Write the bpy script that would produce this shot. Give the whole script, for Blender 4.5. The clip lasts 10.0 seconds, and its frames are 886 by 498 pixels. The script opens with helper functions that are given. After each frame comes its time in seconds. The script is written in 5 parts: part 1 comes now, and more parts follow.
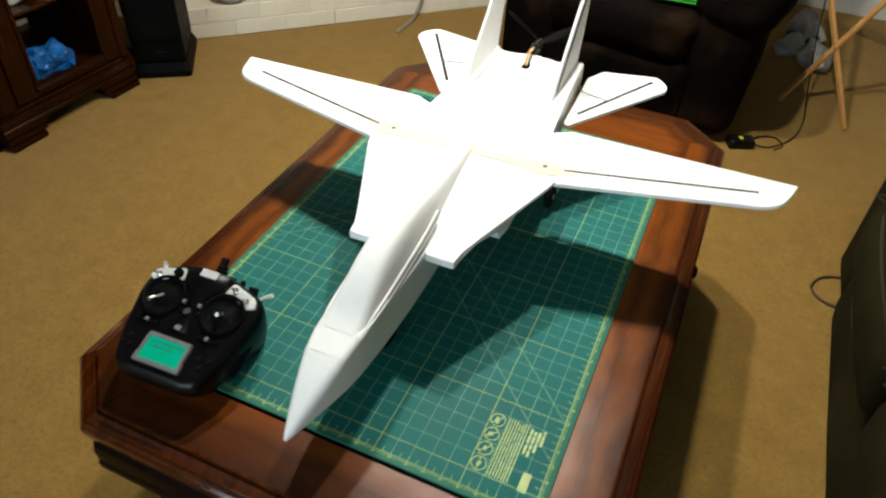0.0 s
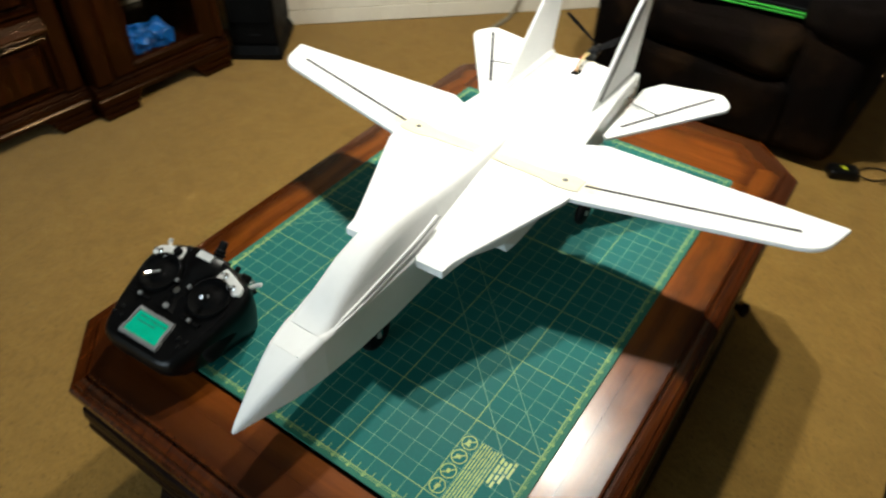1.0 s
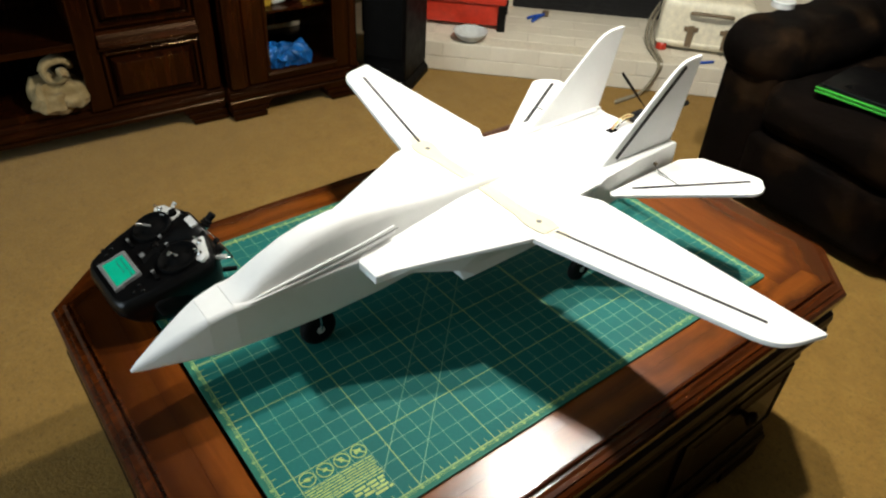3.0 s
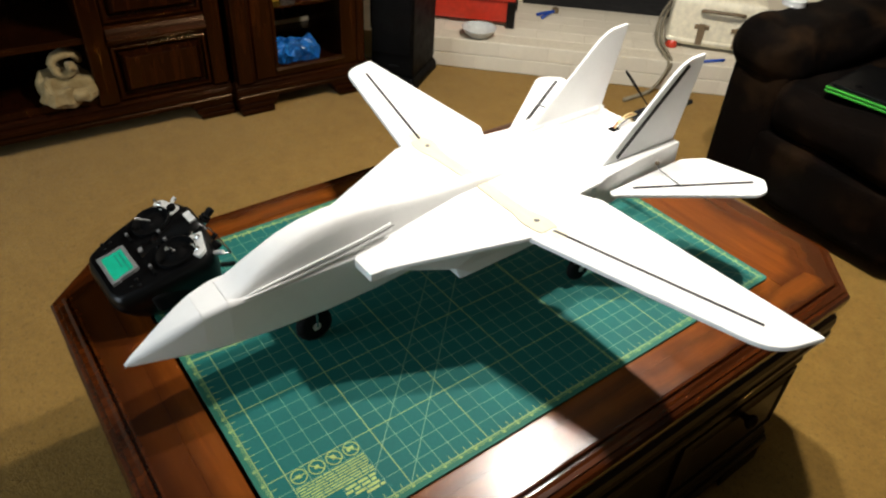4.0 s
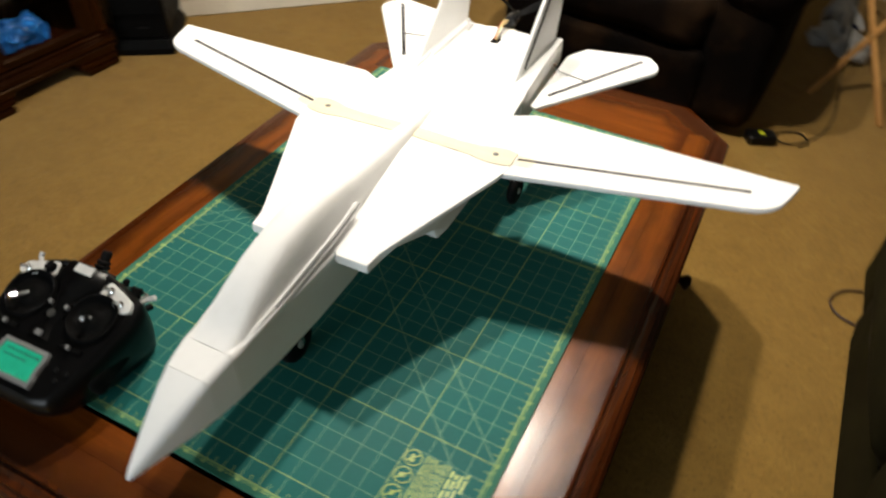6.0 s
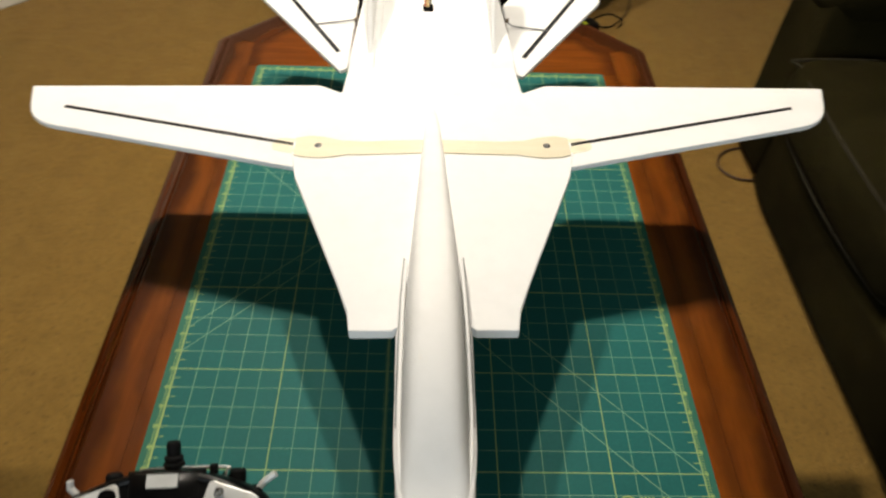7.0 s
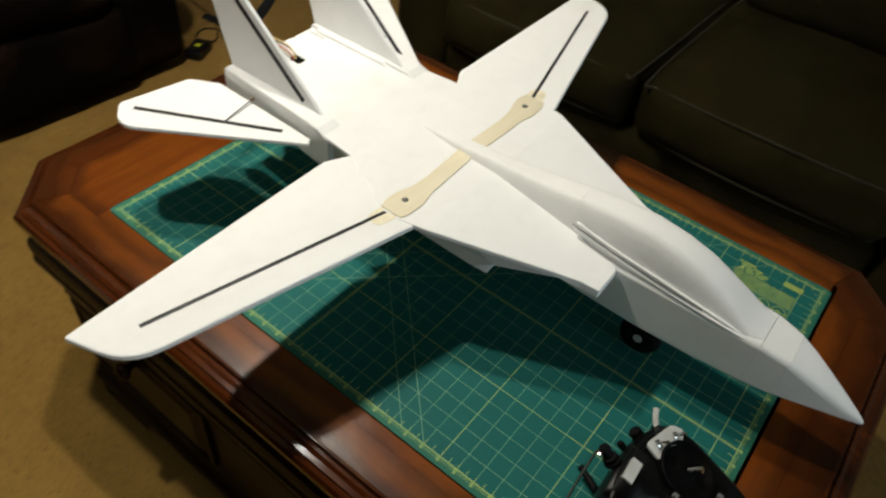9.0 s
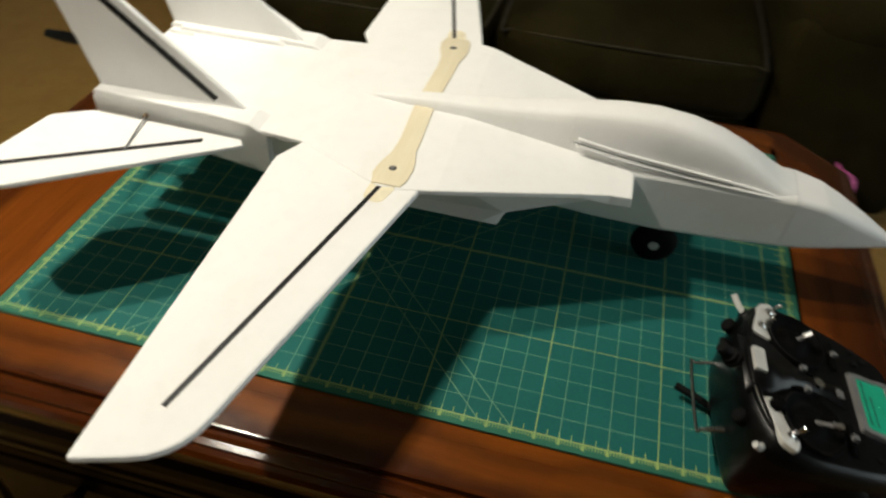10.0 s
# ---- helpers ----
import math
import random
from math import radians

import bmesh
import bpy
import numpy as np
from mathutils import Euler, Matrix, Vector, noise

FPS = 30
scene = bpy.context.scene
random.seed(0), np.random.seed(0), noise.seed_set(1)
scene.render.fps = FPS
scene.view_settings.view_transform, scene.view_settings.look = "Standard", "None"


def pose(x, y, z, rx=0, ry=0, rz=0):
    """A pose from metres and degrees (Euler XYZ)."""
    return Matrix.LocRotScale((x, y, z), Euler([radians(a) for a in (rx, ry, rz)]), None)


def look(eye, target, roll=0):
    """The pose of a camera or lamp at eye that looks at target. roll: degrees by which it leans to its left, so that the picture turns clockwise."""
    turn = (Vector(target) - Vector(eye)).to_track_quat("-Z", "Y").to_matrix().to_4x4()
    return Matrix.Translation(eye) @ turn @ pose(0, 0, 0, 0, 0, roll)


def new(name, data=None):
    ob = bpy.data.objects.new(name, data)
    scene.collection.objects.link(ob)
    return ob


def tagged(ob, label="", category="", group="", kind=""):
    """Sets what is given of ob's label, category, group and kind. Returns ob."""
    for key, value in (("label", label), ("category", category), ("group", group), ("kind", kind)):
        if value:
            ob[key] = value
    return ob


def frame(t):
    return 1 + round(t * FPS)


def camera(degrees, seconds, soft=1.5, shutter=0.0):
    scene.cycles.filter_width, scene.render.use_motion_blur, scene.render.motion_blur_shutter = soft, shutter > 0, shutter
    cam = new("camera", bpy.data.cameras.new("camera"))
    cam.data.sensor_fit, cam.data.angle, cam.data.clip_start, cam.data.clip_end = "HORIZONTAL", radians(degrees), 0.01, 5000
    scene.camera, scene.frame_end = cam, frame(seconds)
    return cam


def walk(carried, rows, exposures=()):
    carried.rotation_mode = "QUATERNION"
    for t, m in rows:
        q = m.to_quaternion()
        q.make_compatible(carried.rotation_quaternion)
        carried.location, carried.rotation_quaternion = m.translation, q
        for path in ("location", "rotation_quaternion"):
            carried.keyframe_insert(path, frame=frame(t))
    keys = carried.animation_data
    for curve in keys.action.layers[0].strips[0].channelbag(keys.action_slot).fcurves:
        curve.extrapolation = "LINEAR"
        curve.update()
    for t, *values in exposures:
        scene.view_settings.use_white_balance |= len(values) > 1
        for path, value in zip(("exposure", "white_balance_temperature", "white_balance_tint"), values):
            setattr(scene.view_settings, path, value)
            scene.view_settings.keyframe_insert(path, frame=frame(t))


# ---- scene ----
cam = camera(64.6, 10.0, soft=2.2, shutter=0.5)
PATH = [
    (0, (0.35, -0.927, 1.307), (-0.208, 0.462, -0.019), 3.3),
    (0.3, (0.361, -0.877, 1.309), (-0.207, 0.501, -0.024), 4.4),
    (0.5, (0.371, -0.862, 1.302), (-0.248, 0.509, -0.017), 3.3),
    (0.8, (0.429, -0.822, 1.296), (-0.28, 0.476, -0.051), 1.5),
    (1, (0.474, -0.805, 1.291), (-0.352, 0.428, -0.05), 1.5),
    (1.2, (0.54, -0.775, 1.299), (-0.384, 0.396, -0.034), 0.8),
    (1.5, (0.616, -0.748, 1.289), (-0.333, 0.416, -0.032), 2.6),
    (2, (0.669, -0.707, 1.266), (-0.427, 0.414, 0.024), 2.5),
    (2.5, (0.702, -0.665, 1.245), (-0.488, 0.393, 0.035), 3.1),
    (4, (0.731, -0.617, 1.246), (-0.51, 0.372, 0.028), 3.6),
    (4.5, (0.713, -0.614, 1.246), (-0.483, 0.405, 0.009), 4.2),
    (5, (0.697, -0.615, 1.241), (-0.469, 0.428, -0.005), 4.0),
    (5.2, (0.693, -0.611, 1.234), (-0.42, 0.469, -0.029), 4.5),
    (6.3, (0.284, -0.766, 1.201), (-0.101, 0.623, -0.185), 1.8),
    (6.5, (0.192, -0.737, 1.203), (-0.042, 0.65, -0.219), 1.1),
    (6.8, (0.054, -0.665, 1.195), (-0.076, 0.677, -0.282), -1.7),
    (7, (-0.014, -0.64, 1.194), (0.051, 0.702, -0.287), 3.2),
    (7.2, (-0.081, -0.616, 1.191), (0.076, 0.704, -0.303), 3.4),
    (7.5, (-0.196, -0.573, 1.2), (0.199, 0.677, -0.31), 5.0),
    (7.7, (-0.255, -0.539, 1.228), (0.251, 0.69, -0.267), 5.9),
    (8, (-0.321, -0.52, 1.238), (0.298, 0.664, -0.251), 3.6),
    (8.2, (-0.36, -0.509, 1.24), (0.299, 0.645, -0.254), 0.1),
    (8.5, (-0.47, -0.478, 1.244), (0.405, 0.579, -0.211), 1.4),
    (8.8, (-0.604, -0.422, 1.244), (0.484, 0.431, -0.202), 5.6),
    (9, (-0.668, -0.383, 1.235), (0.507, 0.387, -0.189), 7.1),
    (9.2, (-0.689, -0.336, 1.201), (0.616, 0.411, -0.117), 5.9),
    (9.5, (-0.707, -0.254, 1.131), (0.669, 0.471, -0.126), 0.9),
    (9.8, (-0.71, -0.213, 1.08), (0.688, 0.296, -0.256), 2.1),
    (10, (-0.73, -0.16, 1.094), (0.705, 0.151, -0.264), 3.5),
]
walk(cam, [(t, look(eye, target, roll)) for t, eye, target, roll in PATH],
     exposures=[(0, 0.28, 6500, 5), (2.5, 0.31, 6500, 6), (4, 0.32, 6650, 11), (5.2, 0.29, 6700, 12), (6.5, 0.03, 7100, 12), (7.5, -0.40, 7000, 11), (8.5, -0.58, 6750, 8), (9.2, -0.62, 6800, 7), (10, -0.52, 7100, 8)])

# ---- world and light ----
world = bpy.data.worlds.new("room_world")
scene.world = world
world.use_nodes = True
world.node_tree.nodes["Background"].inputs[0].default_value = (0.9, 0.8, 0.65, 1)
world.node_tree.nodes["Background"].inputs[1].default_value = 0.0015

BULBS = ((-0.33, 0.69, 1.95), (0.0, 0.69, 1.95))
for spot in BULBS:
    d = bpy.data.lights.new("bulb_light", "POINT")
    d.energy, d.color, d.shadow_soft_size = 68, (1.0, 0.960, 0.88), 0.034
    o = new("bulb_light", d)
    o.location = spot


# added cool fill from behind the camera, set in an assumed doorway
d = bpy.data.lights.new("cool_fill_light", "AREA")
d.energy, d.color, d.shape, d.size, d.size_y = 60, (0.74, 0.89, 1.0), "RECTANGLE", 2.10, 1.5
o = new("cool_fill_light", d)
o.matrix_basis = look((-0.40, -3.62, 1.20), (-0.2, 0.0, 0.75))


# ---- materials ----
class Nodes:
    """Short hand for building one material's node tree."""

    def __init__(self, name, rough=0.6, metal=0.0, spec=0.5):
        self.mat = bpy.data.materials.new(name)
        self.mat.use_nodes = True
        self.nt = self.mat.node_tree
        self.bsdf = self.nt.nodes["Principled BSDF"]
        self.bsdf.inputs["Roughness"].default_value = rough
        self.bsdf.inputs["Metallic"].default_value = metal
        self.bsdf.inputs["Specular IOR Level"].default_value = spec
        self.co = self.nt.nodes.new("ShaderNodeTexCoord").outputs["Object"]

    def put(self, sock, v):
        if hasattr(v, "links") or isinstance(v, bpy.types.NodeSocket):
            self.nt.links.new(v, sock)
        elif isinstance(v, (tuple, list)) and len(v) == 3 and sock.type == "RGBA":
            sock.default_value = (*v, 1)
        else:
            sock.default_value = v

    def mapped(self, scale=(1, 1, 1), rot=(0, 0, 0), co=None):
        n = self.nt.nodes.new("ShaderNodeMapping")
        self.put(n.inputs[0], co or self.co)
        n.inputs["Scale"].default_value = scale
        n.inputs["Rotation"].default_value = rot
        return n.outputs[0]

    def noise(self, scale, detail=3, rough=0.55, co=None, distort=0.0):
        n = self.nt.nodes.new("ShaderNodeTexNoise")
        self.put(n.inputs["Vector"], co or self.co)
        n.inputs["Scale"].default_value = scale
        n.inputs["Detail"].default_value = detail
        n.inputs["Roughness"].default_value = rough
        n.inputs["Distortion"].default_value = distort
        return n.outputs[0]

    def ramp(self, fac, stops):
        n = self.nt.nodes.new("ShaderNodeValToRGB")
        self.put(n.inputs[0], fac)
        e = n.color_ramp.elements
        while len(e) < len(stops):
            e.new(0.5)
        for el, (p, c) in zip(e, stops):
            el.position = p
            el.color = (*c, 1) if len(c) == 3 else c
        return n.outputs[0]

    def grey(self, fac, a, b, lo=0.0, hi=1.0):
        n = self.nt.nodes.new("ShaderNodeMapRange")
        self.put(n.inputs[0], fac)
        for i, v in enumerate((a, b, lo, hi)):
            n.inputs[1 + i].default_value = v
        return n.outputs[0]

    def mix(self, fac, a, b, mode="MIX"):
        n = self.nt.nodes.new("ShaderNodeMix")
        n.data_type, n.blend_type = "RGBA", mode
        self.put(n.inputs[0], fac)
        self.put(n.inputs[6], a)
        self.put(n.inputs[7], b)
        return n.outputs[2]

    def math(self, op, a, b=0.0, c=0.0):
        n = self.nt.nodes.new("ShaderNodeMath")
        n.operation = op
        self.put(n.inputs[0], a)
        self.put(n.inputs[1], b)
        self.put(n.inputs[2], c)
        return n.outputs[0]

    def xyz(self, co=None):
        n = self.nt.nodes.new("ShaderNodeSeparateXYZ")
        self.put(n.inputs[0], co or self.co)
        return n.outputs

    def rnd(self):
        return self.nt.nodes.new("ShaderNodeObjectInfo").outputs["Random"]

    def bump(self, height, strength=0.3, dist=0.002):
        n = self.nt.nodes.new("ShaderNodeBump")
        n.inputs["Strength"].default_value = strength
        n.inputs["Distance"].default_value = dist
        self.put(n.inputs["Height"], height)
        self.put(self.bsdf.inputs["Normal"], n.outputs[0])
        return self

    def base(self, c):
        self.put(self.bsdf.inputs["Base Color"], c)
        return self

    def rough(self, r):
        self.put(self.bsdf.inputs["Roughness"], r)
        return self


def plain(name, c, rough=0.5, metal=0.0, var=0.15, scale=40.0, bump=0.1, spec=0.5):
    """A surface of one colour with a little wear in tone, gloss and relief."""
    n = Nodes(name, rough, metal, spec)
    f = n.noise(scale, 4)
    lo, hi = tuple(x * (1 - var) for x in c), tuple(min(1, x * (1 + var)) for x in c)
    n.base(n.ramp(f, [(0.3, lo), (0.7, hi)]))
    n.rough(n.grey(n.noise(scale * 0.4, 3), 0.3, 0.7, max(0.02, rough * 0.8), min(1, rough * 1.2)))
    if bump:
        n.bump(f, bump, 0.001)
    return n.mat


def wood(name, dark, mid, light, rough=0.25, axis="Y", grain=1.0, edge=None, streak=0.55, spec=0.5, tint=None):
    """Stained and lacquered wood; edge: half sizes, clipped corner and width of a top's dark border, burnished and, at
    the ends, with shade painted in.
    """
    n = Nodes(name, rough, 0, spec)
    if tint:
        n.put(n.bsdf.inputs["Specular Tint"], tint)
    sc = {"X": (1.2, 14, 14), "Y": (14, 1.2, 14), "Z": (14, 14, 1.2)}[axis]
    co = n.mapped(tuple(s * grain for s in sc))
    g = n.noise(3.0, 6, 0.65, co, 0.6)
    fine = n.noise(14.0, 4, 0.7, co)
    big = n.noise(4.0, 3, 0.5)
    c = n.ramp(g, [(0.25, dark), (0.5, mid), (0.75, light)])
    c = n.mix(n.grey(fine, 0.35, 0.7, 0.0, streak), c, dark)
    c = n.mix(n.grey(big, 0.35, 0.7, 0.0, 0.45), c, tuple(x * 0.55 for x in mid))
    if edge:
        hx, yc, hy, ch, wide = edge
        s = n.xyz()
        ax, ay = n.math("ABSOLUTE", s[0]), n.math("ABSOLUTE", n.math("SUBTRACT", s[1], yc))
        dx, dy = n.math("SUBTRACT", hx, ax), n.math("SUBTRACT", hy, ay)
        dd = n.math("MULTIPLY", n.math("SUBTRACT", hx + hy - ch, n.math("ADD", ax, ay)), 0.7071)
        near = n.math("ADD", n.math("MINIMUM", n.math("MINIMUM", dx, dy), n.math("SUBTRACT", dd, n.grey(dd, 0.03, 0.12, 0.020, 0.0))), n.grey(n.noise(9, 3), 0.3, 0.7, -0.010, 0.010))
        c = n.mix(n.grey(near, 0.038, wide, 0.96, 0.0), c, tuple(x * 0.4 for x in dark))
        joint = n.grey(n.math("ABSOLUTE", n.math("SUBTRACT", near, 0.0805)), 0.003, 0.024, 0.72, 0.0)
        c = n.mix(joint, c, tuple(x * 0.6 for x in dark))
    n.base(c)
    n.rough(n.grey(n.noise(20, 4), 0.3, 0.7, rough * 0.92, rough * 1.12))
    n.bump(fine, 0.08, 0.0006)
    return n.mat


def foam_material():
    n = Nodes("white_foam", 0.62, 0, 0.3)
    f, b = n.noise(320, 2), n.noise(18, 4)
    c = n.ramp(b, [(0.3, (0.945, 0.945, 0.935)), (0.7, (0.975, 0.975, 0.965))])
    c = n.mix(n.grey(n.noise(7, 5, 0.6), 0.54, 0.72, 0.0, 0.5), c, (0.85, 0.84, 0.80))
    c = n.mix(n.grey(n.noise(55, 4, 0.6), 0.50, 0.72, 0.0, 0.25), c, (0.86, 0.86, 0.85))
    n.base(c)
    n.bump(n.mix(0.35, f, b), 0.22, 0.0008)
    through_foam = n.nt.nodes.new("ShaderNodeBsdfTranslucent")
    through_foam.inputs[0].default_value = (0.95, 0.95, 0.94, 1)
    blend = n.nt.nodes.new("ShaderNodeMixShader")
    blend.inputs[0].default_value = 0.12
    n.nt.links.new(n.bsdf.outputs[0], blend.inputs[1])
    n.nt.links.new(through_foam.outputs[0], blend.inputs[2])
    n.nt.links.new(blend.outputs[0], n.nt.nodes["Material Output"].inputs[0])
    return n.mat


def carpet_material():
    n = Nodes("tan_carpet", 0.95, 0, 0.05)
    big, mid, tuft, loop = n.noise(1.6, 4), n.noise(14, 5, 0.65), n.noise(260, 3, 0.7), n.noise(75, 4, 0.7, None, 0.5)
    c = n.ramp(mid, [(0.25, (0.2304, 0.1261, 0.0274)), (0.55, (0.2845, 0.1601, 0.0364)), (0.8, (0.3274, 0.1908, 0.0485))])
    c = n.mix(n.grey(tuft, 0.3, 0.7, 0.0, 0.35), c, (0.1778, 0.1116, 0.0291))
    c = n.mix(n.grey(loop, 0.48, 0.72, 0.0, 0.42), c, (0.1213, 0.0712, 0.017))
    c = n.mix(n.grey(loop, 0.42, 0.22, 0.0, 0.25), c, (0.4527, 0.2951, 0.0954))
    c = n.mix(n.grey(big, 0.4, 0.7, 0.0, 0.45), c, (0.2425, 0.1439, 0.0372))
    fleck = n.noise(130, 2, 0.5, None, 0.3)
    c = n.mix(n.grey(fleck, 0.60, 0.72, 0.0, 0.55), c, (0.0799, 0.0432, 0.0113))
    n.base(c)
    h = n.math("ADD", n.math("MULTIPLY", tuft, 0.5), n.math("SUBTRACT", mid, loop))
    n.bump(h, 0.7, 0.005)
    n.bsdf.inputs["Sheen Weight"].default_value = 0.1
    return n.mat


def fabric(name, dark, light, rough=0.9, sheen=0.2, fold=6.0, lit_tone=None):
    n = Nodes(name, rough, 0, 0.05)
    big, nap = n.noise(fold, 4, 0.6, None, 0.4), n.noise(420, 2, 0.7)
    c = n.ramp(big, [(0.3, dark), (0.72, light)])
    c = n.mix(n.grey(nap, 0.35, 0.7, 0.0, 0.5), c, tuple(x * 0.6 for x in dark))
    # lighter patches painted into the colour as lit areas of the pile
    if lit_tone:
        c = n.mix(n.grey(n.noise(fold * 0.55, 5, 0.6), 0.50, 0.72, 0.0, 0.9), c, lit_tone)
    n.base(c)
    n.bsdf.inputs["Sheen Weight"].default_value = sheen
    n.bsdf.inputs["Sheen Roughness"].default_value = 0.5
    n.bump(n.math("ADD", n.math("MULTIPLY", nap, 0.15), big), 0.5, 0.006)
    return n.mat


INCH = 0.0254


def mat_material():
    """Green cutting mat: inch grid, stronger fifth lines, border rulers, two pairs of diagonals; origin at the mat's centre."""
    n = Nodes("green_cutting_mat", 0.6, 0, 0.15)
    s = n.xyz()
    u = n.math("MULTIPLY_ADD", s[1], 1 / INCH, 12.0)     # inches along the length; fifth lines at 0, 5, 10 ...
    v = n.math("MULTIPLY_ADD", s[0], 1 / INCH, -8.0)     # inches across

    def near(val, period, half):
        d = n.math("PINGPONG", val, period / 2)
        return n.math("LESS_THAN", d, half)

    def band(val, lo, hi):
        return n.math("MULTIPLY", n.math("GREATER_THAN", val, lo), n.math("LESS_THAN", val, hi))

    def mul(*a):
        r = a[0]
        for x in a[1:]:
            r = n.math("MULTIPLY", r, x)
        return r

    def most(*a):
        r = a[0]
        for x in a[1:]:
            r = n.math("MAXIMUM", r, x)
        return r

    inside = mul(band(u, -5.98, 30.02), band(v, -20.02, 4.02))
    fine = mul(most(near(u, 1, 0.0145), near(v, 1, 0.0145)), inside)
    major = mul(most(near(u, 5, 0.024), near(v, 5, 0.024)), inside)
    # rulers: mid lines and the borders, with eighth and inch ticks
    tick_u = near(u, 0.125, 0.018)
    tick_v = near(v, 0.125, 0.018)
    rul = most(
        mul(tick_u, most(band(v, 4.0, 4.22), band(v, -20.22, -20.0), band(v, -10.12, -9.88))),
        mul(tick_v, most(band(u, -6.22, -6.0), band(u, 30.0, 30.22), band(u, 14.88, 15.12))),
        mul(near(u, 0.5, 0.02), most(band(v, 3.7, 4.2), band(v, -20.2, -19.7))),
        mul(near(v, 0.5, 0.02), most(band(u, -6.2, -5.7), band(u, 29.7, 30.2))),
        mul(band(v, 4.0, 4.05), band(u, -6.05, 30.05)), mul(band(v, -20.05, -20.0), band(u, -6.05, 30.05)),
        mul(band(u, -6.05, -6.0), band(v, -20.05, 4.05)), mul(band(u, 30.0, 30.05), band(v, -20.05, 4.05)))
    rul = mul(rul, band(u, -6.3, 30.3), band(v, -20.3, 4.3))
    # the inch figures, too small to read: short bars beside each inch line
    fig = most(
        mul(band(n.math("WRAP", n.math("ADD", u, 0.5), 1.0, 0.0), 0.44, 0.58), most(band(v, 4.10, 4.26), band(v, -20.3, -20.06)), band(u, -5.5, 29.6)),
        mul(band(n.math("WRAP", n.math("ADD", v, 0.5), 1.0, 0.0), 0.44, 0.58), most(band(u, -6.28, -6.10), band(u, 30.08, 30.32)), band(v, -19.6, 3.6)))

    def diag(u0, v0, du, dv):
        ln = math.hypot(du, dv)
        cross = n.math("ABSOLUTE", n.math("ADD", n.math("MULTIPLY", n.math("SUBTRACT", u, u0), dv / ln), n.math("MULTIPLY", n.math("SUBTRACT", v, v0), -du / ln)))
        along = n.math("ADD", n.math("MULTIPLY", n.math("SUBTRACT", u, u0), du / ln), n.math("MULTIPLY", n.math("SUBTRACT", v, v0), dv / ln))
        return mul(n.math("LESS_THAN", cross, 0.020), band(along, 0.0, ln))

    dg = mul(most(diag(0, 4, 24.0, -24.0), diag(-2.75, 4, 24.0, -24.0), diag(6, -20, 24.0, 24.0), diag(7.4, -20, 22.6, 22.6)), inside)
    stain = n.noise(5, 4)
    grain = n.noise(240, 2)
    ground = n.ramp(stain, [(0.3, (0.0062, 0.1038, 0.0933)), (0.7, (0.0106, 0.1338, 0.1214))])
    ground = n.mix(n.grey(grain, 0.3, 0.7, 0, 0.35), ground, (0.0053, 0.0827, 0.0748))
    border = n.math("SUBTRACT", 1.0, mul(band(u, -6.0, 30.0), band(v, -20.0, 4.0)))
    ground = n.mix(n.math("MULTIPLY", border, 0.35), ground, (0.0528, 0.176, 0.0748))
    ink = (0.3168, 0.5104, 0.2992)
    wear = n.grey(n.noise(9, 3), 0.35, 0.65, 0.6, 1.0)
    c = n.mix(n.math("MULTIPLY", most(fine, dg), n.math("MULTIPLY", wear, 0.66)), ground, ink)
    c = n.mix(n.math("MULTIPLY", most(major, rul, fig), n.math("MULTIPLY", wear, 0.82)), c, (0.3872, 0.4928, 0.1496))
    n.base(c)
    n.rough(n.grey(stain, 0.3, 0.7, 0.55, 0.7))
    n.bump(grain, 0.1, 0.0004)
    return n.mat


def brick_material():
    """White masonry paint, each brick a little different, scuffed and dusty."""
    n = Nodes("white_painted_brick", 0.7, 0, 0.3)
    f, d = n.noise(45, 4), n.noise(9, 4)
    c = n.mix(n.rnd(), (0.63, 0.5715, 0.459), (0.711, 0.648, 0.5265))
    c = n.mix(n.grey(f, 0.3, 0.7, 0.0, 0.25), c, (0.594, 0.531, 0.414))
    n.base(n.mix(n.grey(d, 0.5, 0.75, 0.0, 0.35), c, (0.504, 0.45, 0.36)))
    n.bump(f, 0.4, 0.001)
    return n.mat


M = {}
M["foam"] = foam_material()
M["carpet"] = carpet_material()
M["mat"] = mat_material()
M["ink"] = plain("mat_ink", (0.3344, 0.44, 0.1144), 0.5)
M["carbon"] = plain("black_carbon", (0.008, 0.008, 0.009), 0.45, 0, 0.25, 60, 0.1, 0.2)
M["black"] = plain("black_plastic", (0.0018, 0.0018, 0.0020), 0.34, 0, 0.2, 60, 0.1, 0.20)
M["speaker"] = plain("satin_black_veneer", (0.0018, 0.0018, 0.0018), 0.5, 0, 0.2, 60, 0.1, 0.05)
M["pit"] = plain("matt_black_recess", (0.002, 0.002, 0.002), 0.8, 0, 0.2, 60, 0.1, 0.05)
M["gloss_black"] = plain("glossy_black", (0.008, 0.008, 0.009), 0.12, 0, 0.2, 30, 0)
M["rubber"] = plain("black_rubber", (0.004, 0.004, 0.004), 0.7, 0, 0.15, 40, 0.1, 0.12)
M["chrome"] = plain("chrome", (0.75, 0.75, 0.75), 0.18, 1.0, 0.05)
M["silver"] = plain("silver_plastic", (0.66, 0.66, 0.64), 0.35, 0.2, 0.1)
M["grey"] = plain("grey_plastic", (0.16, 0.16, 0.16), 0.45)
M["ply"] = wood("pale_plywood", (0.77, 0.68, 0.47), (0.84, 0.76, 0.57), (0.88, 0.82, 0.65), 0.55, "X", 2.0)
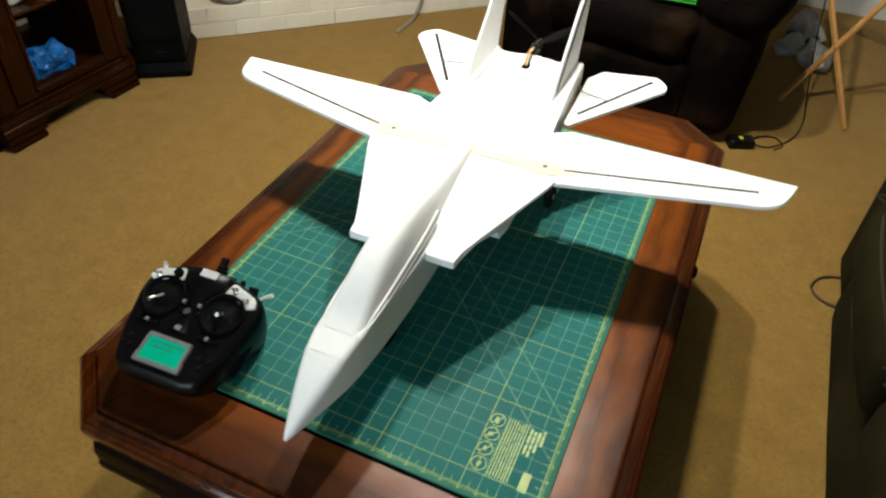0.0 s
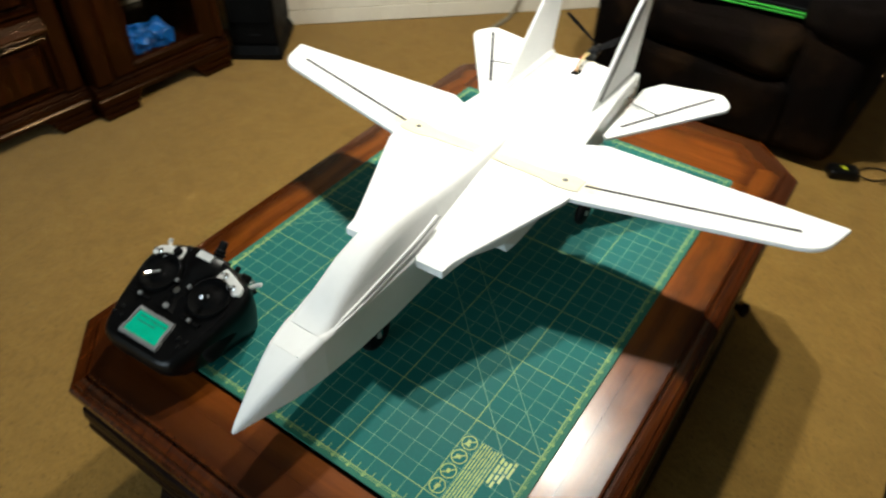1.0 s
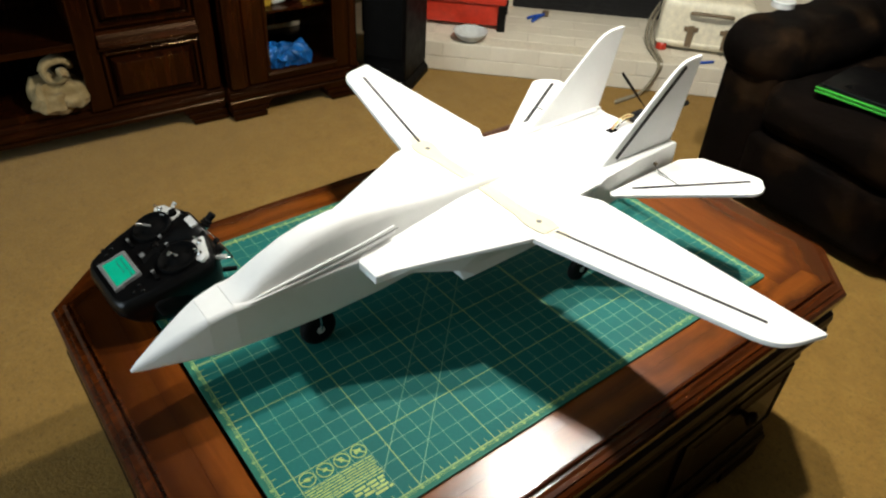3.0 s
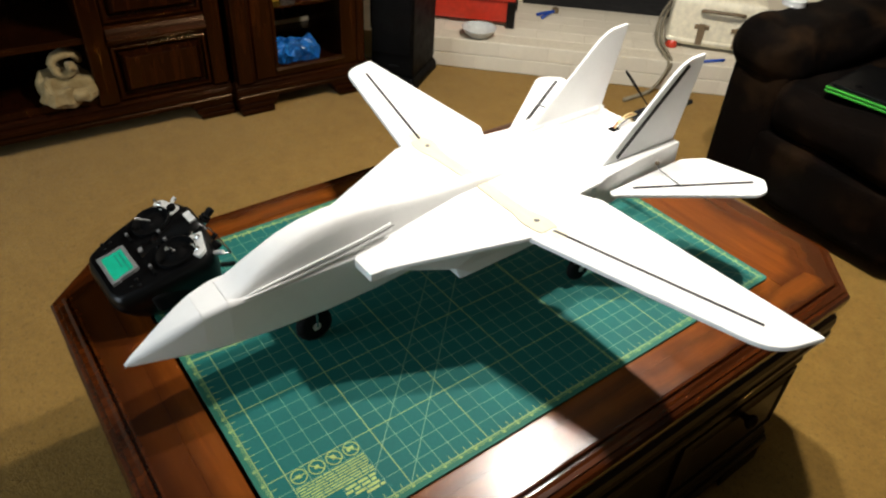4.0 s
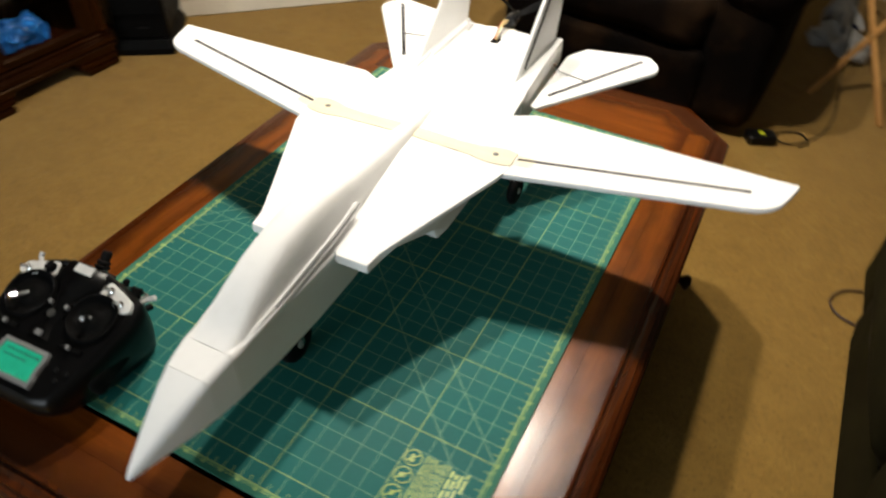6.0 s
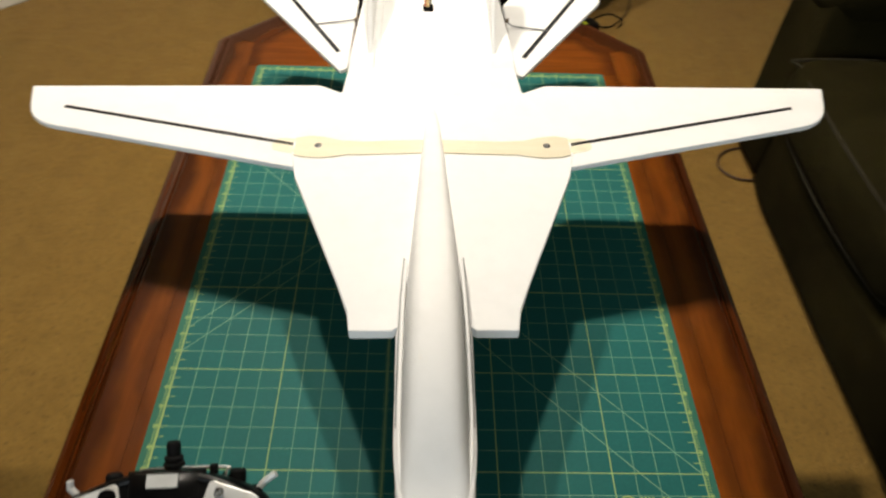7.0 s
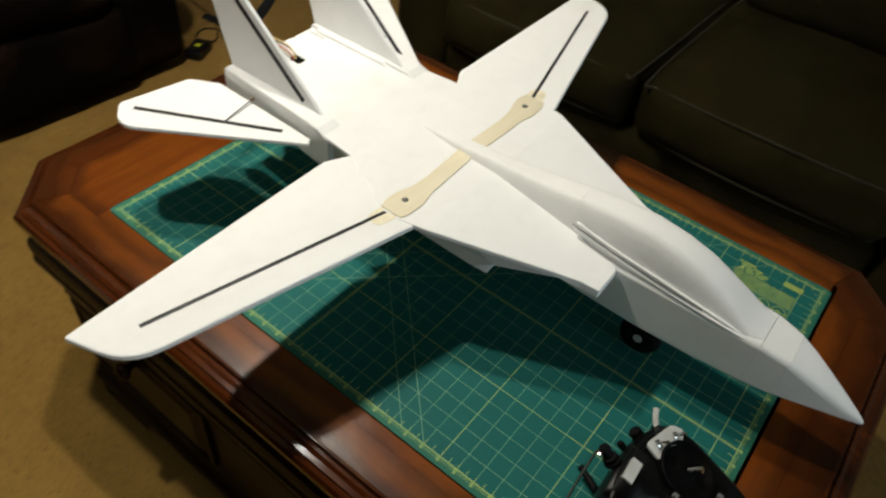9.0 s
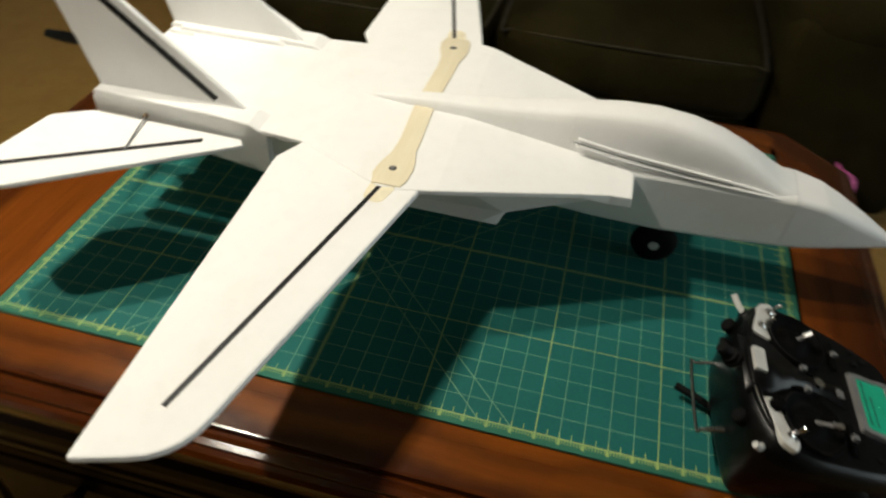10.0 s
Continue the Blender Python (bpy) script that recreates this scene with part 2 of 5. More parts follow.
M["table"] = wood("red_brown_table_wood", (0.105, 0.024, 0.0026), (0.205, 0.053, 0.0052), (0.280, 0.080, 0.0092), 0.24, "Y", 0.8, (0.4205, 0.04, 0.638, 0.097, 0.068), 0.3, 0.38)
# end boards: burnished border drawn wider, painting in the front corner's shade
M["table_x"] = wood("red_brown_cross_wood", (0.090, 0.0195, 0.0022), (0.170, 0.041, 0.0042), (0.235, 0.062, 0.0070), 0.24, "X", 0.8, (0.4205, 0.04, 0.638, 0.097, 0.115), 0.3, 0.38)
M["table_rim"] = wood("red_brown_rim_wood", (0.0172, 0.0034, 0.0009), (0.0602, 0.0129, 0.0019), (0.1204, 0.0284, 0.004), 0.11, "Y", 1.0, None, 0.4, 0.55)
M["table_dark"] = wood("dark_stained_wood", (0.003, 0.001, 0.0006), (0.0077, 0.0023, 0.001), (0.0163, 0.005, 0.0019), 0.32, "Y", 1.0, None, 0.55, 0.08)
M["oak"] = wood("dark_cabinet_wood", (0.0035, 0.0008, 0.0003), (0.0128, 0.0028, 0.0006), (0.0352, 0.0077, 0.0015), 0.22, "Z", 1.0, None, 0.55, 0.36, (0.88, 0.528, 0.2992))
M["oak_y"] = wood("dark_cabinet_rail_wood", (0.0035, 0.0008, 0.0003), (0.0128, 0.0028, 0.0006), (0.0352, 0.0077, 0.0015), 0.22, "Y", 1.0, None, 0.55, 0.36, (0.88, 0.528, 0.2992))
M["glue"] = plain("glue_stained_foam", (0.86, 0.79, 0.60), 0.5, 0, 0.12, 60, 0.2)
M["pine"] = wood("pale_orange_wood", (0.36, 0.165, 0.045), (0.50, 0.250, 0.075), (0.60, 0.33, 0.11), 0.4, "Z")
M["sofa"] = fabric("dark_brown_suede", (0.0009, 0.0006, 0.0005), (0.004, 0.0019, 0.0009), 0.9, 0.0, 6.0, (0.0264, 0.0132, 0.0051))
M["olive"] = fabric("olive_brown_fabric", (0.0088, 0.007, 0.0019), (0.0198, 0.0157, 0.0046), 0.95, 0.0)
M["piping"] = fabric("olive_piping", (0.0176, 0.0141, 0.0062), (0.0299, 0.0246, 0.0114), 0.85, 0.1)
M["brick"] = brick_material()
M["mortar"] = plain("painted_mortar", (0.5984, 0.5368, 0.4224), 0.85, 0, 0.08, 60, 0.4)
M["wall"] = plain("cream_wall_paint", (0.2112, 0.1848, 0.1364), 0.85, 0, 0.06, 90, 0.25)
M["ceiling"] = plain("white_ceiling", (0.2992, 0.286, 0.2596), 0.9, 0, 0.04, 130, 0.5)
M["trim"] = plain("white_trim", (0.528, 0.5104, 0.4752), 0.45, 0, 0.05)
M["soot"] = plain("sooty_firebox", (0.012, 0.011, 0.010), 0.9)
M["towel"] = fabric("cream_cloth", (0.17, 0.115, 0.045), (0.36, 0.27, 0.135), 0.95, 0.1, 20)
M["blue"] = plain("blue_foil", (0.0054, 0.09, 0.306), 0.3, 0, 0.5, 25, 0.4)
M["blue_plain"] = plain("blue_plastic", (0.009, 0.063, 0.378), 0.4)
M["navy"] = plain("dark_blue_plastic", (0.0054, 0.009, 0.045), 0.45)
M["yellow"] = plain("yellow_plastic", (0.378, 0.243, 0.018), 0.45, 0, 0.4, 15)
M["russet"] = plain("red_brown_print", (0.18, 0.0315, 0.0108), 0.4, 0, 0.6, 40, 0.2)
M["acid"] = plain("bright_yellow_green", (0.495, 0.558, 0.018), 0.4)
M["red"] = plain("red_plastic", (0.495, 0.0315, 0.0135), 0.35)
M["pink"] = plain("pink_fabric", (0.495, 0.09, 0.252), 0.7, 0, 0.5, 90, 0.3)
M["green"] = plain("bright_green_plastic", (0.035, 0.33, 0.03), 0.35)
M["green_ink"] = plain("dark_green_print", (0.009, 0.09, 0.063), 0.5)
M["cream"] = plain("cream_plastic", (0.72, 0.655, 0.50), 0.4)
M["brown"] = plain("brown_plastic", (0.144, 0.099, 0.054), 0.5)
M["ceramic"] = plain("white_ceramic", (0.54, 0.558, 0.54), 0.2)
M["strap"] = fabric("grey_brown_webbing", (0.17, 0.145, 0.095), (0.32, 0.275, 0.19), 0.9, 0.1, 30)
M["bag"] = plain("white_plastic_bag", (0.30, 0.29, 0.27), 0.4, 0, 0.2, 20, 0.6)
M["cable"] = plain("brown_cable", (0.054, 0.0252, 0.0126), 0.5)
M["wire_r"] = plain("red_wire", (0.35, 0.05, 0.03), 0.4)
M["wire_y"] = plain("cream_wire", (0.66, 0.50, 0.22), 0.4)


def screen_material():
    n = Nodes("lit_green_screen", 0.25)
    f = n.noise(60, 2)
    n.base((0.004, 0.08, 0.05))
    n.put(n.bsdf.inputs["Emission Color"], n.ramp(f, [(0.3, (0.0, 0.40, 0.22)), (0.7, (0.0, 0.48, 0.28))]))
    n.bsdf.inputs["Emission Strength"].default_value = 0.55
    return n.mat


M["screen"] = screen_material()


def glass_material():
    n = Nodes("cabinet_glass", 0.03)
    n.base((0.9, 0.9, 0.88))
    n.bsdf.inputs["Transmission Weight"].default_value = 1.0
    n.bsdf.inputs["IOR"].default_value = 1.05
    return n.mat


M["glass"] = glass_material()


# ---- building helpers ----
def part(name, bm, material, parent=None, label="", smooth=False, bevel=0.0, segments=2, weighted=False):
    """Links a bmesh as one mesh object, under a thing or a part."""
    bmesh.ops.recalc_face_normals(bm, faces=bm.faces[:])
    me = bpy.data.meshes.new(name)
    bm.to_mesh(me)
    bm.free()
    me.materials.append(M[material] if isinstance(material, str) else material)
    if smooth:
        for p in me.polygons:
            p.use_smooth = len(p.vertices) < 9
    ob = new(name, me)
    if parent is not None:
        ob.parent = parent
    if bevel:
        md = ob.modifiers.new("bevel", "BEVEL")
        md.width, md.segments, md.limit_method = bevel, segments, "ANGLE"
        md.angle_limit = radians(35)
    if weighted:
        md = ob.modifiers.new("weighted_normals", "WEIGHTED_NORMAL")
        md.weight = 80
    if label:
        ob["label"] = label
    return ob


def thing(name, m=None, label="", category="", group="", kind=""):
    ob = new(name)
    ob.empty_display_size = 0.05
    if m is not None:
        ob.matrix_basis = m
    return tagged(ob, label, category, group, kind)


def box(bm, x0, x1, y0, y1, z0, z1, m=None):
    vs = [bm.verts.new(Vector(p) if m is None else m @ Vector(p)) for p in
          ((x0, y0, z0), (x1, y0, z0), (x1, y1, z0), (x0, y1, z0), (x0, y0, z1), (x1, y0, z1), (x1, y1, z1), (x0, y1, z1))]
    for f in ((3, 2, 1, 0), (4, 5, 6, 7), (0, 1, 5, 4), (1, 2, 6, 5), (2, 3, 7, 6), (3, 0, 4, 7)):
        bm.faces.new([vs[i] for i in f])
    return bm


def boxes(*rows):
    bm = bmesh.new()
    for r in rows:
        box(bm, *r)
    return bm


def loft(rings, cap=True, closed=True, bm=None):
    """Skins a row of rings, each a list of equally many points."""
    bm = bm or bmesh.new()
    vv = [[bm.verts.new(Vector(p)) for p in r] for r in rings]
    n = len(vv[0])
    for a, b in zip(vv, vv[1:]):
        for i in range(n if closed else n - 1):
            j = (i + 1) % n
            bm.faces.new((a[i], a[j], b[j], b[i]))
    if cap:
        bm.faces.new(vv[0][::-1])
        bm.faces.new(vv[-1])
    return bm


def prism(pts, z0, z1, bm=None, plane="xy"):
    """A polygon drawn in a plane and given thickness across it."""
    f = {"xy": lambda a, b, c: (a, b, c), "yz": lambda a, b, c: (c, a, b), "xz": lambda a, b, c: (a, c, b)}[plane]
    return loft([[f(a, b, z0) for a, b in pts], [f(a, b, z1) for a, b in pts]], bm=bm)


def tube(pts, r, n=8, bm=None, r1=None):
    """A round tube through points, tapering to r1."""
    pts = [Vector(p) for p in pts]
    rings, up = [], Vector((0, 0, 1))
    for i, p in enumerate(pts):
        t = (pts[min(i + 1, len(pts) - 1)] - pts[max(i - 1, 0)]).normalized()
        side = t.cross(up)
        if side.length < 1e-3:
            side = t.cross(Vector((1, 0, 0)))
        side.normalize()
        over = side.cross(t)
        rr = r if r1 is None else r + (r1 - r) * i / (len(pts) - 1)
        rings.append([p + (side * math.cos(a) + over * math.sin(a)) * rr for a in (2 * math.pi * k / n for k in range(n))])
    return loft(rings, bm=bm)


def smooth_line(pts, n=8):
    """A Catmull-Rom line through a few points."""
    P = [Vector(p) for p in pts]
    P = [2 * P[0] - P[1]] + P + [2 * P[-1] - P[-2]]
    out = []
    for i in range(1, len(P) - 2):
        for k in range(n):
            t = k / n
            a, b, c, d = P[i - 1:i + 3]
            out.append(0.5 * ((2 * b) + (c - a) * t + (2 * a - 5 * b + 4 * c - d) * t * t + (3 * b - a - 3 * c + d) * t ** 3))
    out.append(P[-2])
    return out


def lathe(profile, n=24, m=None, bm=None):
    """Turns (radius, height) pairs round z."""
    rings = [[(r * math.cos(2 * math.pi * k / n), r * math.sin(2 * math.pi * k / n), z) for k in range(n)] for r, z in profile]
    if m is not None:
        rings = [[m @ Vector(p) for p in r] for r in rings]
    return loft(rings, bm=bm)


def soft_box(x0, x1, y0, y1, z0, z1, r=0.05, puff=0.0, n=10, rough=0.0, seed=0.0, freq=4.0, bm=None):
    """An upholstered block: rounded edges, bulging sides and a little unevenness."""
    bm = bm or bmesh.new()
    c = Vector(((x0 + x1) / 2, (y0 + y1) / 2, (z0 + z1) / 2))
    h = Vector(((x1 - x0) / 2, (y1 - y0) / 2, (z1 - z0) / 2))
    inner = Vector([max(1e-4, a - r) for a in h])
    seen = {}

    def vert(p):
        key = tuple(round(a, 5) for a in p)
        if key not in seen:
            q = Vector([p[i] * h[i] for i in range(3)])
            core = Vector([max(-inner[i], min(inner[i], q[i])) for i in range(3)])
            off = q - core
            if off.length > 1e-9:
                q = core + off.normalized() * min(r, max(abs(a) for a in off))
            for i in range(3):
                j, k = (i + 1) % 3, (i + 2) % 3
                q[i] += puff * p[i] * (1 - p[j] ** 2) * (1 - p[k] ** 2)
            if rough:
                q += noise.noise_vector(q * freq + Vector((seed, seed * 2, 1))) * rough
            seen[key] = bm.verts.new(q + c)
        return seen[key]

    g = [-1 + 2 * i / n for i in range(n + 1)]
    g = [math.copysign(abs(a) ** 0.75, a) for a in g]
    for ax in range(3):
        for s in (-1, 1):
            for i in range(n):
                for j in range(n):
                    q = []
                    for a, b in ((i, j), (i + 1, j), (i + 1, j + 1), (i, j + 1)):
                        p = [0, 0, 0]
                        p[ax], p[(ax + 1) % 3], p[(ax + 2) % 3] = s, g[a], g[b]
                        q.append(vert(p))
                    bm.faces.new(q if s > 0 else q[::-1])
    return bm

# ---- the room ----
LEFT, RIGHT, FRONT, BACK, HIGH = -2.20, 1.95, -3.60, 2.90, 2.45
floor = part("floor", boxes((LEFT - 0.15, RIGHT + 0.15, FRONT - 0.15, BACK + 0.15, -0.10, 0.0)), "carpet")
tagged(floor, "tan cut pile carpet, worn and uneven", "carpet", kind="structure")
for nm, b in (("wall_west", (LEFT - 0.15, LEFT, FRONT, BACK, 0, HIGH)), ("wall_east", (RIGHT, RIGHT + 0.15, FRONT, BACK, 0, HIGH)),
              ("wall_north", (LEFT - 0.15, RIGHT + 0.15, BACK, BACK + 0.15, 0, HIGH))):
    tagged(part(nm, boxes(b), "wall"), "plain cream painted wall", "wall", kind="structure")
tagged(part("ceiling", boxes((LEFT - 0.15, RIGHT + 0.15, FRONT - 0.15, BACK + 0.15, HIGH, HIGH + 0.1)), "ceiling"), "plain white textured ceiling", "ceiling", kind="structure")
# front wall, never in view, with an assumed opening for the added fill
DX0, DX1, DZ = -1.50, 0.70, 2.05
tagged(part("wall_south", boxes((LEFT - 0.15, DX0, FRONT - 0.15, FRONT, 0, HIGH), (DX1, RIGHT + 0.15, FRONT - 0.15, FRONT, 0, HIGH), (DX0, DX1, FRONT - 0.15, FRONT, DZ, HIGH)), "wall"), "unseen cream painted wall with an assumed wide opening", "wall", kind="structure")
tagged(part("fill_opening_casing", boxes((DX0 - 0.07, DX0 - 0.001, FRONT + 0.001, FRONT + 0.016, 0, DZ + 0.07), (DX1 + 0.001, DX1 + 0.07, FRONT + 0.001, FRONT + 0.016, 0, DZ + 0.07), (DX0 - 0.001, DX1 + 0.001, FRONT + 0.001, FRONT + 0.016, DZ + 0.001, DZ + 0.07)), "trim"), "white painted casing round the assumed, unseen opening", "door frame", kind="structure")
tagged(part("wall_behind_fill", boxes((DX0 - 0.6, DX1 + 0.6, FRONT - 1.25, FRONT - 1.15, 0, HIGH), (DX0 - 0.6, DX0 - 0.5, FRONT - 1.15, FRONT - 0.15, 0, HIGH), (DX1 + 0.5, DX1 + 0.6, FRONT - 1.15, FRONT - 0.15, 0, HIGH), (DX0 - 0.5, DX1 + 0.5, FRONT - 1.15, FRONT - 0.151, HIGH, HIGH + 0.1), (DX0 - 0.5, DX1 + 0.5, FRONT - 1.15, FRONT - 0.151, -0.1, 0.0)), "wall"), "plain cream walls added behind the fill light's opening", "wall", kind="structure")
bb = bmesh.new()
prism([(0, 0), (0.014, 0), (0.014, 0.075), (0.008, 0.09), (0, 0.09)], -0.80, RIGHT, bb, "yz")
for v in bb.verts:
    v.co.y = BACK - v.co.y
tagged(part("baseboard", bb, "trim"), "white painted baseboard along the back wall", "baseboard", kind="structure")

# ---- coffee table ----
TOP = 0.457
TX, TY0, TY1, TC = 0.4205, -0.598, 0.678, 0.097
table = thing("coffee_table", pose(0.004, 0, 0), "red-brown wooden coffee table with clipped corners, glossy finish", "table")


def octo(d, z):
    c = TC - d * 0.586
    x, y0, y1 = TX - d, TY0 + d, TY1 - d
    return [(-x, y0 + c, z), (-x + c, y0, z), (x - c, y0, z), (x, y0 + c, z), (x, y1 - c, z), (x - c, y1, z), (-x + c, y1, z), (-x, y1 - c, z)]


RIM = [(0.040, 0.400), (0.010, 0.402), (0.004, 0.409), (0.002, 0.418), (0.000, 0.428), (0.000, 0.436), (0.004, 0.441), (0.010, 0.443), (0.011, 0.4465),
       (0.018, 0.4475), (0.023, 0.4505), (0.025, 0.4505), (0.026, 0.4485), (0.0285, 0.4485), (0.0295, 0.4555), (0.032, TOP - 0.001), (0.0335, TOP - 0.001), (0.0335, 0.450)]
part("moulded_rim", loft([octo(d, z) for d, z in RIM], cap=False), "table_rim", table, "dark red moulded rim")


def frame_board(d0, d1, mt, mt_end):
    """A mitred eight-sided border between two insets, as eight boards with fine joints."""
    a, b = octo(d0, 0), octo(d1, 0)
    for i in range(8):
        j = (i + 1) % 8
        p = [Vector(q[:2]) for q in (a[i], a[j], b[j], b[i])]
        mid = sum(p, Vector((0, 0))) / 4
        t = (p[1] - p[0]).normalized() * 0.0004
        p = [p[0] + t, p[1] - t, p[2] - t, p[3] + t]
        part("border_board", prism([tuple(q) for q in p], 0.440, TOP - 0.001), mt if i in (3, 7) else mt_end, table)


frame_board(0.0335, 0.0803, "table", "table_x")
o8 = [p[:2] for p in octo(0.0806, 0)]
for nm, pts, mt in (("top_panel", [(o8[0][0], -0.4746), (o8[3][0], -0.4746), (o8[3][0], 0.4746), (o8[0][0], 0.4746)], "table"),
                    ("end_panel", [(o8[0][0], -0.4754), o8[0], o8[1], o8[2], o8[3], (o8[3][0], -0.4754)], "table_x"),
                    ("end_panel", [(o8[3][0], 0.4754), o8[4], o8[5], o8[6], o8[7], (o8[0][0], 0.4754)], "table_x")):
    part(nm, prism(pts, 0.440, TOP - 0.0012), mt, table)
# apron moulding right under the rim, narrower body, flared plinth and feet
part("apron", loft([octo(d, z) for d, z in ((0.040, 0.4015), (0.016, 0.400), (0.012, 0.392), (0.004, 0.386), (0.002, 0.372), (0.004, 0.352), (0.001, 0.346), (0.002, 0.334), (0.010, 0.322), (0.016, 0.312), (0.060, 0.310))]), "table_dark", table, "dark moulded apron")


def base_octo(d, z):
    """The base is shorter than the top; d pulls its outline in."""
    c, x, y0, y1 = 0.105 - d * 0.586, TX - d, TY0 + 0.045 + d, TY1 - 0.045 - d
    return [(-x, y0 + c, z), (-x + c, y0, z), (x - c, y0, z), (x, y0 + c, z), (x, y1 - c, z), (x - c, y1, z), (-x + c, y1, z), (-x, y1 - c, z)]


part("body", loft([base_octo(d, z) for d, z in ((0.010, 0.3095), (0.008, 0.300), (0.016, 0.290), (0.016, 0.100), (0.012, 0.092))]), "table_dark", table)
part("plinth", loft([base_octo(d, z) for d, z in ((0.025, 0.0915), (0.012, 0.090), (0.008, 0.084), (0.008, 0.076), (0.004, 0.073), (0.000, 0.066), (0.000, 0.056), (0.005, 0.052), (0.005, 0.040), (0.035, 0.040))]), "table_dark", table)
for sx in (-1, 1):
    for y0, sy in ((TY0 + 0.045, 1), (TY1 - 0.045, -1)):
        bm = bmesh.new()
        prism([(0.004, 0.107), (0.004, 0.24), (0.012, 0.23), (0.03, 0.20), (0.06, 0.17), (0.06, 0.11), (0.11, 0.06), (0.17, 0.06), (0.20, 0.03), (0.23, 0.012), (0.24, 0.004), (0.107, 0.004)], 0.0, 0.0405, bm)
        for v in bm.verts:
            v.co.x, v.co.y = sx * (TX - v.co.x), y0 + sy * v.co.y
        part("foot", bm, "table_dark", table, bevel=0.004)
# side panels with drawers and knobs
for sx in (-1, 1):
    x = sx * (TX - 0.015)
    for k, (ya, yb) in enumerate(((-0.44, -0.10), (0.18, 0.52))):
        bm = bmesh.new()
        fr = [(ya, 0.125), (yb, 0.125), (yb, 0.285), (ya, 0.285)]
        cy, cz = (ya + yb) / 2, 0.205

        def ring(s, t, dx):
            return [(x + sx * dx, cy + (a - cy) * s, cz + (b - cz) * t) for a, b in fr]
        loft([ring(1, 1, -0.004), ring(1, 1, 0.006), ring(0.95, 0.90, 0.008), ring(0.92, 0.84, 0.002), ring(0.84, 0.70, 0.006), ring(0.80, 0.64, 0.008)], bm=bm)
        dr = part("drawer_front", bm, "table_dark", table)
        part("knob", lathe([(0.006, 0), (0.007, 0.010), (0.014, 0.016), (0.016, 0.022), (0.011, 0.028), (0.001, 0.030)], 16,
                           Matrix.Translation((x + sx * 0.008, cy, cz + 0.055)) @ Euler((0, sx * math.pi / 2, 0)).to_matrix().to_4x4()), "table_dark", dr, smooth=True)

# ---- cutting mat ----
MATZ = 0.460
mat_ob = thing("cutting_mat", pose(0, 0, MATZ), "green self-healing cutting mat with yellow inch grid", "cutting mat")
bm = bmesh.new()
c, hx, hy = 0.006, 12.5 * INCH, 18.5 * INCH
pts = []
for sx, sy, a0 in ((1, 1, 0), (-1, 1, 90), (-1, -1, 180), (1, -1, 270)):
    for k in range(5):
        a = radians(a0 + 22.5 * k)
        pts.append((sx * (hx - c) + c * math.cos(a), sy * (hy - c) + c * math.sin(a)))
prism(pts, -0.0028, 0.0, bm)
part("mat_sheet", bm, "mat", mat_ob)
# printed warning signs and notes by the front corner: rings with marks, and bars for writing too small to read
UV = lambda u, v: ((v + 8) * INCH, (u - 12) * INCH)
for k in range(4):
    cx, cy = UV(-4.45 + 1.0 * k, 0.48)
    r0, r1 = 0.0098, 0.0112
    bm = bmesh.new()
    ring_pts = [[(cx + r * math.cos(t), cy + r * math.sin(t), z) for t in (2 * math.pi * i / 28 for i in range(28))] for r, z in ((r1, 0.0001), (r1, 0.0004), (r0, 0.0004), (r0, 0.0001))]
    loft(ring_pts, cap=False, bm=bm)
    random.seed(10 + k)
    for j in range(3):
        a, b = random.uniform(-0.003, 0.002), random.uniform(-0.004, 0.003)
        box(bm, cx + a - 0.002, cx + a + random.uniform(0.001, 0.003), cy + b - 0.003, cy + b + random.uniform(0.001, 0.004), 0.0001, 0.0004 + 0.00005 * j)
    box(bm, -0.0105, 0.0105, -0.0007, 0.0007, 0.0001, 0.0006, Matrix.Translation((cx, cy, 0)) @ Matrix.Rotation(radians(45 if k > 0 else 90), 4, "Z"))
    part("printed_sign", bm, "ink", mat_ob, "yellow printed warning sign")
random.seed(4)
bm = bmesh.new()
for k in range(12):
    thick = k > 7
    x = UV(0, 1.10 + (0.16 * k if not thick else 1.36 + 0.24 * (k - 8)))[0]
    y1 = UV(-1.05, 0)[1]
    y = UV((-4.95 + 0.1 * random.random()) if not thick else (-2.9, -3.0, -2.6, -2.1)[k - 8], 0)[1]
    w = 0.0019 if thick else 0.00095
    # words of uneven length with gaps between
    while y < y1 - 0.004:
        e = min(y1, y + random.uniform(0.006, 0.019))
        box(bm, x - w, x + w, y, e, 0.0001, 0.0004)
        y = e + (0.0022 if thick else 0.0013)
tagged(part("printed_writing", bm, "ink", mat_ob, "small yellow lines of print, too fine to read"), kind="stuff")
bm = bmesh.new()
lx, ly = UV(-4.4, 3.1)
box(bm, lx - 0.006, lx + 0.006, ly - 0.018, ly + 0.012, 0.0001, 0.0004)
part("printed_mark", bm, "ink", mat_ob, "plain yellow printed emblem")

# ---- foam jet model ----
jet = thing("model_airplane", pose(-0.001, 0.006, 0.64) @ pose(0, 0, 0, 0, -1.25, 0.5) @ pose(0, 0, -0.64), "unpainted white foam model of a twin-tail swing-wing jet fighter", "model airplane")
DECK = 0.641


